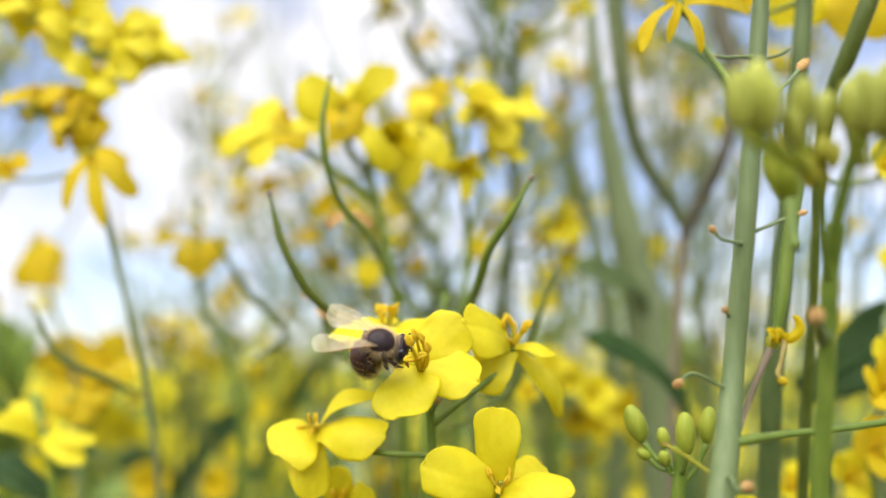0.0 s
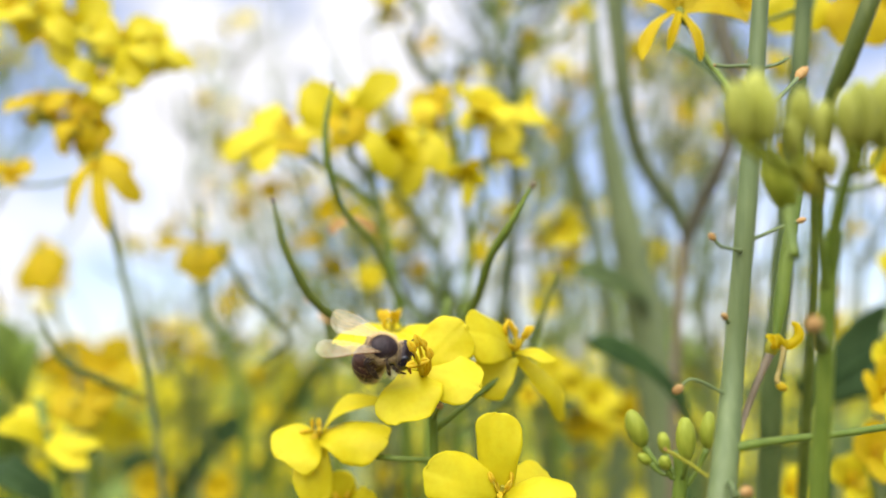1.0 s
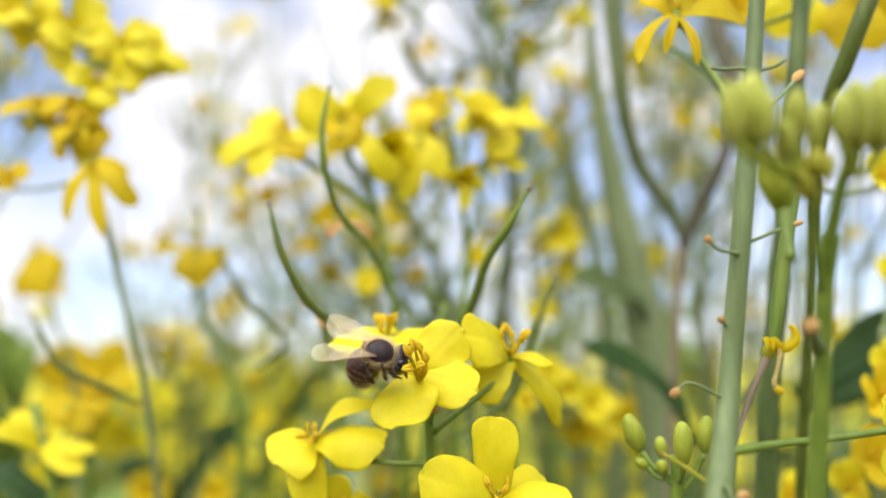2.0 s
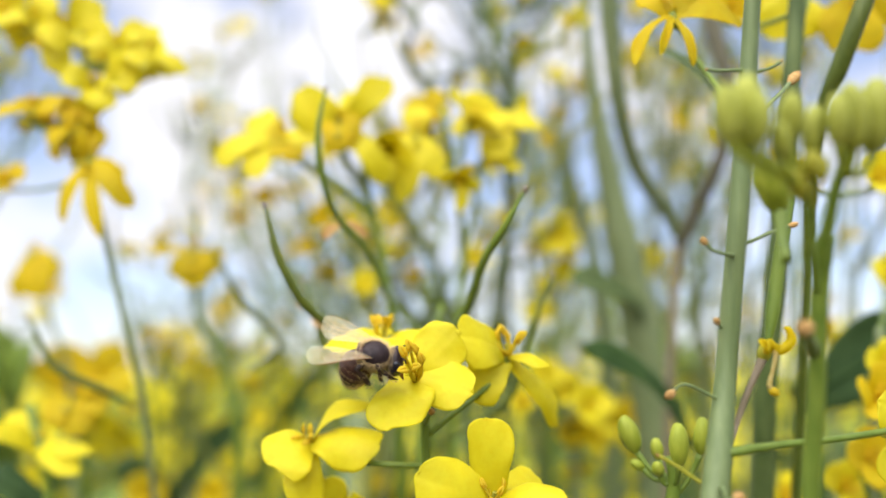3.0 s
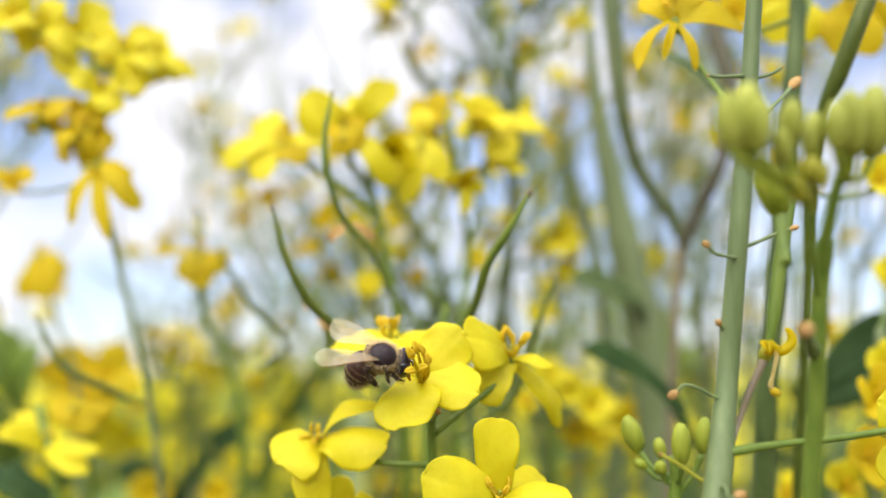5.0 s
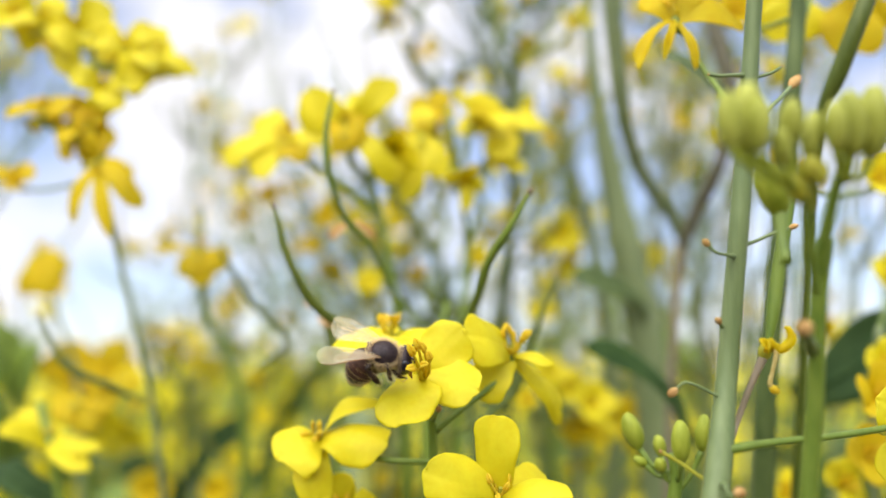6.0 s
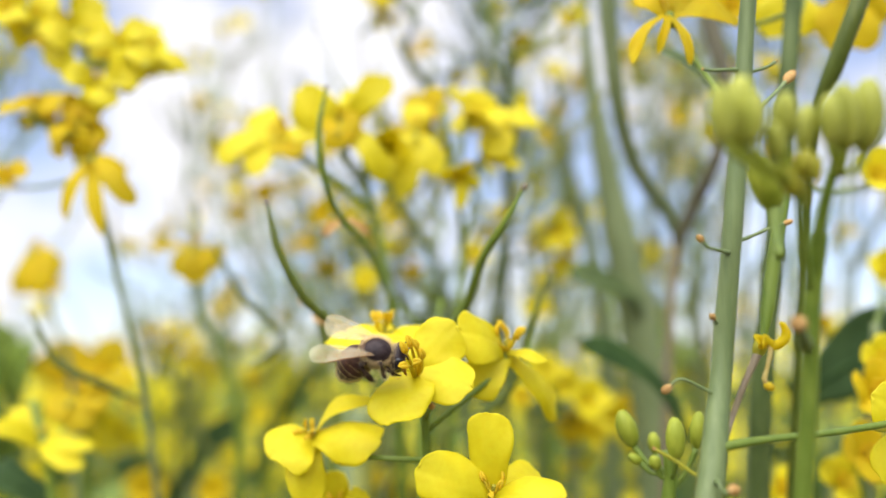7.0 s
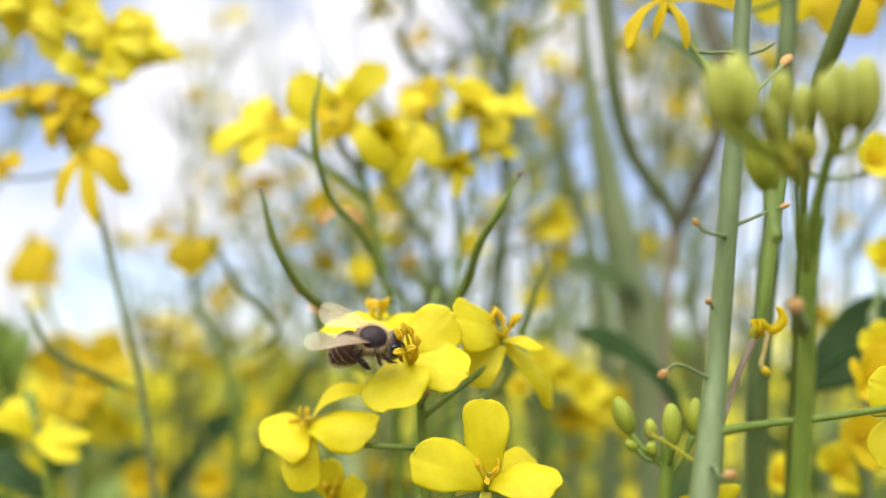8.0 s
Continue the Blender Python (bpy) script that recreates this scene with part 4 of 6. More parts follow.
# the flowers of the loose head, turned every way
for centre, tips, root, old, seed in (
    ((-0.07254, 0.18355, 1.02356), (((-0.06017, 0.18018, 1.01881), 50), ((-0.06459, 0.18097, 1.02754), 50), ((-0.08064, 0.18496, 1.0279), 52), ((-0.06941, 0.18111, 1.01214), 46)), (-0.08099, 0.18486, 1.0214), False, 51),
    ((-0.08664, 0.1887, 1.03002), (((-0.09344, 0.18621, 1.03334), 52), ((-0.08491, 0.18437, 1.01775), 50), ((-0.07704, 0.18603, 1.03463), 54), ((-0.07961, 0.18539, 1.02483), 44)), (-0.08167, 0.18546, 1.02432), False, 52),
    ((-0.07721, 0.18283, 1.0143), (((-0.08389, 0.18039, 1.01733), 42), ((-0.0663, 0.17984, 1.01402), 36), ((-0.07151, 0.17957, 1.00878), 44), ((-0.07914, 0.18174, 1.00769), 40)), (-0.07897, 0.18357, 1.00905), False, 53),
    ((-0.08553, 0.18754, 1.00953), (((-0.09714, 0.1835, 1.00955), 34), ((-0.09138, 0.18209, 1.00521), 32), ((-0.07721, 0.18438, 1.0033), 44), ((-0.08485, 0.18882, 1.01478), 36)), (-0.07831, 0.18313, 1.00501), True, 54),
    ((-0.08061, 0.18431, 1.0038), (((-0.08398, 0.18118, 0.99729), 50), ((-0.07632, 0.18129, 0.99655), 44), ((-0.0734, 0.18254, 1.002), 30), ((-0.08478, 0.1841, 1.0053), 40)), (-0.07739, 0.18289, 0.99953), True, 55),
    ((-0.07158, 0.19146, 1.02478), (((-0.06126, 0.19005, 1.02039), 40), ((-0.06626, 0.19292, 1.02872), 40), ((-0.07262, 0.18842, 1.01762), 40), ((-0.07829, 0.19464, 1.03084), 40)), (-0.08086, 0.18504, 1.02013), False, 56),
):
    c = Vector(centre)
    flower(loose, c, (0.1, -0.2, 1), [(tip, w * 0.150 * MM, (0.5 * k - 0.75, -1, 0.45 - 0.2 * k), 0.22, 0.1, 0.4) for k, (tip, w) in enumerate(tips)],
           [root, Vector(root).lerp(c, 0.6) + Vector((0, 0.001, -0.002))], 6, 3 * MM, old, seed)
# more of its flowers, hanging to the open side
flower(loose, (-0.08965, 0.1807, 1.00787), (0.1, -0.2, 1), [
    ((-0.096, 0.17691, 1.00615), 0.0046, (-0.5, -1, 0.5), 0.18, 0.05, 0.45), ((-0.08225, 0.17936, 1.01025), 0.005, (-0.1, -1, 0.3), 0.18, 0.05, 0.45), ((-0.09287, 0.1832, 1.00451), 0.0036, (0.3, -1, 0.1), 0.18, 0.05, 0.45), ((-0.08771, 0.18596, 1.00639), 0.004, (0.7, -1, -0.1), 0.18, 0.05, 0.45),
], [(-0.0774, 0.18289, 0.99953)], 6, 3 * MM, True, 71)
flower(loose, (-0.09154, 0.18273, 1.02937), (0.1, -0.2, 1), [
    ((-0.09737, 0.17875, 1.02895), 0.0062, (-0.5, -1, 0.5), 0.18, 0.05, 0.45), ((-0.0832, 0.18252, 1.02368), 0.0058, (-0.1, -1, 0.3), 0.18, 0.05, 0.45), ((-0.08914, 0.18367, 1.03708), 0.006, (0.3, -1, 0.1), 0.18, 0.05, 0.45), ((-0.09942, 0.18818, 1.02651), 0.005, (0.7, -1, -0.1), 0.18, 0.05, 0.45),
], [(-0.08209, 0.18588, 1.02855)], 6, 3 * MM, False, 72)
flower(loose, (-0.07954, 0.18015, 1.00463), (0.1, -0.2, 1), [
    ((-0.08363, 0.17685, 0.99938), 0.0058, (-0.5, -1, 0.5), 0.18, 0.05, 0.45), ((-0.07764, 0.18014, 0.99752), 0.005, (-0.1, -1, 0.3), 0.18, 0.05, 0.45), ((-0.0764, 0.18157, 1.00892), 0.0048, (0.3, -1, 0.1), 0.18, 0.05, 0.45), ((-0.08523, 0.18453, 1.00936), 0.0046, (0.7, -1, -0.1), 0.18, 0.05, 0.45),
], [(-0.07831, 0.18313, 1.00501)], 6, 3 * MM, True, 73)
flower(loose, (-0.06392, 0.17993, 1.02054), (0.1, -0.2, 1), [
    ((-0.05449, 0.17662, 1.01541), 0.0032, (-0.5, -1, 0.5), 0.18, 0.05, 0.45), ((-0.0601, 0.1786, 1.02287), 0.005, (-0.1, -1, 0.3), 0.18, 0.05, 0.45), ((-0.06914, 0.18255, 1.0163), 0.005, (0.3, -1, 0.1), 0.18, 0.05, 0.45), ((-0.0669, 0.18361, 1.03029), 0.005, (0.7, -1, -0.1), 0.18, 0.05, 0.45),
], [(-0.08086, 0.18504, 1.02013)], 6, 3 * MM, False, 74)
sparse = flowering("rapeseed plant with sparse drooping yellow flowers", [(-0.13652, 0.28822, 0.98292), (-0.13171, 0.29037, 0.96767), (-0.12593, 0.29305, 0.9486), (-0.12401, 0.29948, 0.90284)], [0.00077, 0.00077, 0.00096, 0.00135], STEM_GREY, [
], 0.0, 0.05)
lone = flowering("rapeseed plant with sparse drooping yellow flowers", [(-0.06454, 0.22092, 0.99478), (-0.06394, 0.22279, 0.98146), (-0.06364, 0.22487, 0.96667), (-0.05856, 0.22612, 0.95779), (-0.05363, 0.22861, 0.94004), (-0.05289, 0.23235, 0.91341)], [0.00044, 0.00058, 0.00088, 0.00102, 0.00117, 0.00131], STEM_FRESH, [
], 0.0, 0.04, [([(-0.04325, 0.19669, 0.95162), (-0.03557, 0.19278, 0.95791), (-0.0434, 0.18954, 0.96657), (-0.04781, 0.18857, 0.97344), (-0.05046, 0.18792, 0.97807)], 0.00088)])
low = flowering("rapeseed plant with golden flowers low on the stem", [(-0.09134, 0.1927, 0.94409), (-0.08586, 0.18917, 0.93329), (-0.08464, 0.19019, 0.926), (-0.08402, 0.19105, 0.91991)], [0.00088, 0.00098, 0.00111, 0.00123], STEM_FRESH, [
], 0.0, 0.03, [([(-0.06737, 0.1927, 0.94409), (-0.07419, 0.18708, 0.94813), (-0.08145, 0.18349, 0.95211), (-0.08508, 0.18273, 0.9575), (-0.08773, 0.18203, 0.96252)], 0.00097)])
flowering("rapeseed plant with golden flowers deep in the crop", [(-0.14764, 0.34294, 0.95283), (-0.14539, 0.34546, 0.93495), (-0.14313, 0.34797, 0.91706), (-0.14087, 0.35111, 0.89471)], [0.00135, 0.00158, 0.00181, 0.00203], STEM_FRESH, [
    ((-0.14764, 0.34389, 0.94612), FRONT, 0.01580, 1.2, True), ((-0.1341, 0.34341, 0.94948), UP, 0.01400, 1.4, True), ((-0.14385, 0.35497, 0.93911), DROOP, 0.01534, 1.1, False),
    ((-0.12406, 0.37044, 0.90092), FRONT, 0.01052, 1.2, True), ((-0.09538, 0.3706, 0.89974), FRONT, 0.01052, 1.0, True), ((-0.19229, 0.41123, 0.8981), FRONT, 0.01062, 1.2, False), ((-0.16007, 0.42752, 0.92588), DROOP, 0.01562, 1.1, False),
], 0.0, 0.03)
wide = flowering("rapeseed plant with a wide head of yellow flowers", [(-0.01817, 0.18357, 1.00905), (-0.0161, 0.18372, 0.99359), (-0.01291, 0.18482, 0.97861), (-0.00981, 0.18724, 0.96139), (-0.00857, 0.19, 0.94172), (-0.00807, 0.19621, 0.9191)], [0.00066, 0.00076, 0.00085, 0.00085, 0.0010, 0.0012], STEM_FRESH, [
        ((-0.01186, 0.18445, 1.0028), DROOP, 0.01009, 0.6, False),
], 0.01, 0.03)
broad = flowering("rapeseed plant with a wide head of yellow flowers", [(0.0008, 0.19305, 1.01347), (0.00368, 0.19349, 0.99591), (0.00576, 0.1947, 0.98014), (0.00405, 0.19798, 0.95682), (0.00279, 0.20654, 0.91747)], [0.00070, 0.00080, 0.00080, 0.00100, 0.0012], STEM_FRESH, [
    ((-0.00316, 0.19249, 1.00307), (-0.3, -0.5, 0.6), 0.00725, 0.9, True), ((0.00696, 0.18921, 1.00783), (0.4, -0.7, 0.6), 0.0090, 1.0, False),
    ((0.00391, 0.18559, 0.99568), DROOP, 0.00732, 0.8, False), ((0.01043, 0.19499, 0.99966), (0.5, -0.8, 0.2), 0.00744, 0.9, False), ((-0.00254, 0.19844, 1.01102), UP, 0.00744, 1.0, True),
    ((0.01739, 0.20406, 1.01198), (0.8, -0.5, 0.4), 0.0080, 0.8, False),
], 0.02, 0.03)
# low flowers, seen edge-on
flower(low, (-0.08794, 0.18988, 0.9354), (0.3, 0.1, 1), [
    ((-0.09538, 0.18329, 0.93919), 0.0058, (0.2, -1, 0.9), 0.10, 0.0, 0.6), ((-0.07625, 0.18459, 0.92996), 0.0056, (0.1, -1, 0.9), 0.12, 0.0, 0.6),
    ((-0.07437, 0.18699, 0.93444), 0.0044, (0.2, -1, 0.8), 0.12, 0.0, 0.5), ((-0.09639, 0.19296, 0.94221), 0.0050, (0, -1, 0.8), 0.10, 0.0, 0.5),
], [(-0.08464, 0.19019, 0.926), (-0.0829, 0.18652, 0.93057)], 6, 3 * MM, seed=61)
flower(low, (-0.08552, 0.20266, 0.94509), (0.2, 0.1, 1), [
    ((-0.0911, 0.19929, 0.94029), 0.00815, (-0.2, -1, 0.4), 0.12, 0.0, 0.5), ((-0.08209, 0.19871, 0.93726), 0.00868, (0, -1, 0.4), 0.12, 0.0, 0.5),
    ((-0.07639, 0.19987, 0.94335), 0.00631, (0.2, -1, 0.5), 0.12, 0.0, 0.5), ((-0.07073, 0.20015, 0.94852), 0.00421, (0.2, -1, 0.7), 0.16, 0.0, 0.5),
], [(-0.08525, 0.18934, 0.93208), (-0.08641, 0.19951, 0.93874)], 6, 3 * MM, old=True, seed=62)
# flowers past their best, seen from the side, their petals hanging
flower(loose, (-0.07362, 0.17527, 0.99624), (0.2, 0.2, 1), [
    ((-0.0783, 0.17326, 0.98179), 0.0038, (-0.3, -1, 0.2), 0.10, 0.1, 0.5), ((-0.06955, 0.17168, 0.97868), 0.0036, (0, -1, 0.1), 0.08, 0.1, 0.5),
    ((-0.06382, 0.17477, 0.98542), 0.0046, (0.4, -1, 0.3), 0.16, 0.0, 0.5), ((-0.06743, 0.17786, 0.9922), 0.0050, (0.3, -1, 0.5), 0.15, 0.0, 0.4),
], [(-0.07583, 0.18159, 0.99435), (-0.07624, 0.17934, 0.99605)], 6, 3 * MM, old=True, seed=31)
flower(sparse, (-0.13787, 0.28683, 0.99284), (0, 0.2, 1), [
    ((-0.14079, 0.28415, 0.97598), 0.00963, (-0.3, -1, 0.2), 0.12, 0.0, 0.5), ((-0.13266, 0.2821, 0.97617), 0.01040, (0, -1, 0.2), 0.12, 0.0, 0.5),
    ((-0.12889, 0.28608, 0.98383), 0.00886, (0.4, -1, 0.3), 0.18, 0.0, 0.5), ((-0.14329, 0.29111, 0.99111), 0.00886, (0, -1, 0.5), 0.1, 0.0, 0.5),
], [(-0.13556, 0.28836, 0.98197), (-0.13727, 0.28913, 0.99083)], 6, 3 * MM, old=True, seed=32)
flower(lone, (-0.06368, 0.21957, 0.98279), (0, 0.1, 1), [
    ((-0.06745, 0.21662, 0.97504), 0.00789, (-0.3, -1, 0.2), 0.14, 0.0, 0.5), ((-0.06138, 0.21591, 0.97292), 0.00760, (0, -1, 0.2), 0.12, 0.0, 0.5),
    ((-0.05697, 0.21829, 0.97758), 0.00760, (0.4, -1, 0.3), 0.18, 0.0, 0.5), ((-0.07743, 0.22361, 0.98279), 0.00292, (0, -1, 0.5), 0.1, 0.0, 0.5),
], [(-0.06379, 0.22341, 0.97702), (-0.06394, 0.22279, 0.98146)], 6, 3 * MM, old=True, seed=33)
flower(wide, (-0.03583, 0.18431, 1.0038), (0.2, 0.1, 1), [
    ((-0.04863, 0.1794, 0.99557), 0.00749, (-0.2, -1, 0.5), 0.16, 0.0, 0.4), ((-0.04085, 0.17782, 0.99244), 0.00618, (-0.1, -1, 0.3), 0.12, 0.0, 0.4),
    ((-0.02618, 0.18056, 1.00169), 0.00599, (0.2, -1, 0.5), 0.16, 0.0, 0.4), ((-0.04365, 0.19141, 1.01075), 0.00765, (0, -1, 0.3), 0.1, 0.0, 0.4),
], [(-0.0144, 0.18378, 0.98598), (-0.0256, 0.18452, 0.99507), (-0.03267, 0.1849, 0.99955)], 6, 3 * MM, seed=34)
flower(wide, (-0.03445, 0.18254, 1.002), (0.3, -0.2, 1), [
    ((-0.03013, 0.17826, 0.99653), 0.00543, (0.2, -1, 0), 0.14, 0.0, 0.6), ((-0.03451, 0.17819, 0.99701), 0.00494, (0, -1, 0), 0.14, 0.0, 0.6),
    ((-0.02915, 0.18074, 1.00047), 0.00494, (0.2, -1, 0.3), 0.1, 0.0, 0.5), ((-0.03961, 0.18417, 1.0048), 0.00499, (0, -1, 0.4), 0.1, 0.0, 0.5),
], [(-0.0144, 0.18387, 0.98537), (-0.02484, 0.18372, 0.99359)], 4, 2 * MM, old=True, seed=35)
flower(wide, (-0.01984, 0.17434, 1.00286), (0, 0.1, 1), [
    ((-0.03015, 0.16949, 1.00863), 0.00993, (-0.1, -1, 0.1), 0.12, -0.05, 0.4), ((-0.01016, 0.17095, 1.01258), 0.00669, (0.1, -1, 0.1), 0.14, 0.0, 0.4),
    ((-0.01111, 0.17411, 0.99011), 0.00574, (0.4, -1, 0.2), 0.20, 0.0, 0.4), ((-0.01531, 0.17919, 1.01148), 0.00846, (0, -1, 0.3), 0.1, 0.0, 0.4),
], [(-0.01673, 0.18372, 0.99359), (-0.01979, 0.17917, 0.99726)], 6, 3 * MM, seed=36)
flower(wide, (-0.02104, 0.1723, 1.00298), (0, -0.2, 1), [
    ((-0.02138, 0.17024, 0.9961), 0.00541, (0, -1, 0), 0.16, 0.1, 0.7), ((-0.018, 0.17112, 0.99706), 0.00473, (0.3, -1, 0), 0.14, 0.1, 0.7),
    ((-0.02477, 0.1706, 1.00076), 0.00517, (-0.3, -1, 0.2), 0.14, 0.0, 0.5), ((-0.01584, 0.17224, 1.00345), 0.00591, (0.2, -1, 0.3), 0.12, 0.0, 0.5),
], [(-0.01698, 0.18389, 0.99236), (-0.02079, 0.17722, 0.99675)], 4, 2 * MM, old=True, seed=37)
flower(broad, (-0.00484, 0.18621, 1.00462), (0, 0.1, 1), [
    ((-0.00889, 0.18245, 0.98824), 0.00606, (-0.2, -1, 0.2), 0.12, 0.0, 0.5), ((-0.01173, 0.18355, 0.99483), 0.00706, (-0.3, -1, 0.3), 0.16, 0.0, 0.5),
    ((-0.00099, 0.18274, 0.99336), 0.00681, (0.2, -1, 0.2), 0.12, 0.0, 0.5), ((-0.00547, 0.18911, 1.01272), 0.00656, (0, -1, 0.2), 0.1, 0.0, 0.4),
], [(0.00316, 0.19386, 0.99331), (-0.00182, 0.191, 0.99932)], 6, 3 * MM, seed=38)
flower(broad, (0.01328, 0.19371, 1.00874), (0, 0, 1), [
    ((0.02366, 0.19163, 1.00919), 0.00664, (0.1, -1, 0.5), 0.14, 0.0, 0.5), ((0.00289, 0.19192, 1.00711), 0.00717, (-0.1, -1, 0.5), 0.14, 0.0, 0.5),
    ((0.0134, 0.18901, 0.99907), 0.00876, (0, -1, 0.3), 0.14, 0.0, 0.5), ((0.01067, 0.19895, 1.01456), 0.00664, (0, -1, 0.4), 0.1, 0.0, 0.5),
], [(0.00408, 0.19404, 0.99201), (0.01036, 0.19475, 1.00137)], 6, 3 * MM, seed=39)
flowering("rapeseed plant with a few pale yellow flowers", [(0.03967, 0.28554, 1.00199), (0.0387, 0.28795, 0.98483), (0.04159, 0.29144, 0.96004), (0.04388, 0.28501, 0.93392), (0.04574, 0.28915, 0.90446)], [0.00096, 0.00096, 0.00116, 0.00130, 0.00149], STEM_GREY, [
    ((0.0387, 0.28635, 0.99627), FRONT, 0.01001, 1.4, False), ((0.04159, 0.28715, 0.99055), DROOP, 0.00886, 0.8, False), ((0.04295, 0.28462, 0.93668), DROOP, 0.00855, 1.0, True),
    ((0.03872, 0.27334, 0.94515), FRONT, 0.00789, 1.2, False), ((0.05603, 0.29412, 0.94097), DROOP, 0.00809, 0.9, False), ((0.05131, 0.28566, 0.92932), UP, 0.00818, 1.3, False), ((0.06494, 0.30523, 0.93376), FRONT, 0.00876, 1.3, True), ((0.04506, 0.26381, 0.94105), FRONT, 0.00829, 1.3, False), ((0.03335, 0.27271, 0.94958), FRONT, 0.00789, 1.3, False), ((0.06433, 0.28605, 0.92656), FRONT, 0.00744, 1.3, False), ((0.04544, 0.2968, 0.92191), DROOP, 0.00693, 1.0, False), ((0.01939, 0.20284, 0.94377), FRONT, 0.00372, 1.4, False),
], 0.01, 0.03)
topmost = flowering("rapeseed plant with bright yellow flowers at its top", [(0.05987, 0.13177, 1.01836), (0.05949, 0.13293, 1.01008), (0.05824, 0.13352, 0.99868), (0.05685, 0.13584, 0.98223), (0.0554, 0.13966, 0.96221), (0.05478, 0.14402, 0.94558), (0.05546, 0.14974, 0.92642)], [0.00130, 0.00139, 0.00149, 0.00139, 0.00167, 0.00177, 0.00186], STEM_DULL, [
    ((0.08244, 0.15651, 0.98605), FRONT, 0.00637, 1.2, False), ((0.05996, 0.16633, 1.02395), FRONT, 0.00564, 1.0, True),
], -0.004, 0.03)
flower(topmost, (0.07095, 0.1589, 1.02651), (0, -0.3, -1), [
    ((0.06547, 0.15836, 1.016), 0.00882, (0, -1, -0.3), 0.08, -0.1, 0.3), ((0.07341, 0.15829, 1.01644), 0.00926, (0, -1, -0.3), 0.08, -0.1, 0.3),
    ((0.0635, 0.16348, 1.02268), 0.00790, (0, -1, -0.3), 0.08, -0.1), ((0.07235, 0.15953, 1.03637), 0.00903, (0, -1, 0.3), 0.08, -0.1),
], [(0.06034, 0.13522, 1.00814), (0.06566, 0.14617, 1.02365)], 6, 2.5 * MM, seed=21)
flower(topmost, (0.08063, 0.15621, 1.02406), (0, -0.3, -1), [
    ((0.07619, 0.15577, 1.01288), 0.00823, (0, -1, -0.3), 0.08, -0.1, 0.3), ((0.08312, 0.15589, 1.01202), 0.00823, (0, -1, -0.3), 0.08, -0.1, 0.3),
    ((0.08991, 0.15983, 1.01989), 0.00833, (0, -1, -0.3), 0.08, -0.1), ((0.07987, 0.15781, 1.03425), 0.00876, (0, -1, 0.3), 0.08, -0.1),
], [(0.06034, 0.13536, 1.0072), (0.0706, 0.14603, 1.02467)], 6, 2.5 * MM, old=True, seed=22)
flowering("rapeseed plant with yellow flowers low in the crop", [(0.08611, 0.16521, 0.96005), (0.08502, 0.16734, 0.94486), (0.08447, 0.17039, 0.92317)], [0.00088, 0.00099, 0.00121], STEM_GREY, [
    ((0.07729, 0.15199, 0.94632), FRONT, 0.00697, 1.2, True), ((0.08089, 0.15634, 0.95129), FRONT, 0.00598, 1.2, False), ((0.08032, 0.16375, 0.9345), FRONT, 0.00701, 1.3, True), ((0.08082, 0.17477, 0.92794), FRONT, 0.00677, 1.4, False), ((0.06897, 0.17508, 0.92571), UP, 0.00519, 1.4, False), ((0.10571, 0.19877, 0.97271), FRONT, 0.00664, 1.3, False),
], 0.01, 0.03)

# forked bare stem, purplish towards its joint
forked = thing("rapeseed_plant", Vector((0.05931, 0.22719, 0.91422)), "bare forked grey-green rapeseed stem", "plant", "rapeseed plants")
forked.location.z = 0
stem(forked, [(0.06338, 0.2191, 0.98615), (0.06191, 0.22064, 0.9752), (0.06073, 0.2231, 0.95769), (0.05985, 0.22638, 0.93433), (0.05955, 0.22926, 0.9139)], [0.00131, 0.00117, 0.00102, 0.00117, 0.00131], STEM_PURPLE, 0.01, 0.04)
twig(forked, "branch", [(0.06338, 0.2192, 0.98542), (0.05931, 0.21621, 0.99234), (0.05082, 0.20981, 1.00198), (0.04574, 0.20338, 1.01181), (0.04316, 0.19865, 1.02386), (0.04138, 0.19465, 1.03797), (0.04084, 0.19295, 1.05011)], [0.00150, 0.00165, 0.00190, 0.00195, 0.00225, 0.00245, 0.00250], STEM_GREY)
twig(forked, "branch", [(0.06309, 0.21931, 0.98469), (0.06612, 0.21198, 0.9937), (0.06878, 0.20259, 1.00302), (0.07126, 0.19865, 1.01673), (0.06716, 0.19636, 1.03299), (0.06483, 0.19446, 1.04653)], [0.00175, 0.00186, 0.00166, 0.00178, 0.00233, 0.00205], STEM_BROWN, "brownish side branch")


def bare_stem(points, radii, mat, label, dx=0.0, dy=0.03):
    p = thing("rapeseed_plant", (points[-1][0] + dx, points[-1][1] + dy, 0), label, "plant", "rapeseed plants")
    stem(p, points, radii, mat, dx, dy)
    return p


def leaf(plant, base, tip, width, facing, seed=1, bend=0.12, mat=None):
    """A broad leaf with a midrib and a wavy edge."""
    at = petal_at(base, tip, width, facing, bend, 0.12, 0.05, seed, 0.4)
    lf = part("leaf", Shape().sheet(at, 20, 12, 0.5 * MM), mat or LEAF, plant, "dark green leaf")
    lift = Vector(facing).normalized() * 0.3 * MM
    part("midrib", Shape().tube([Vector(at(k / 8, 0.5)) + lift for k in range(9)], [1.0 * MM - 0.09 * MM * k for k in range(9)], 6, 2), LEAF, lf)
    return lf


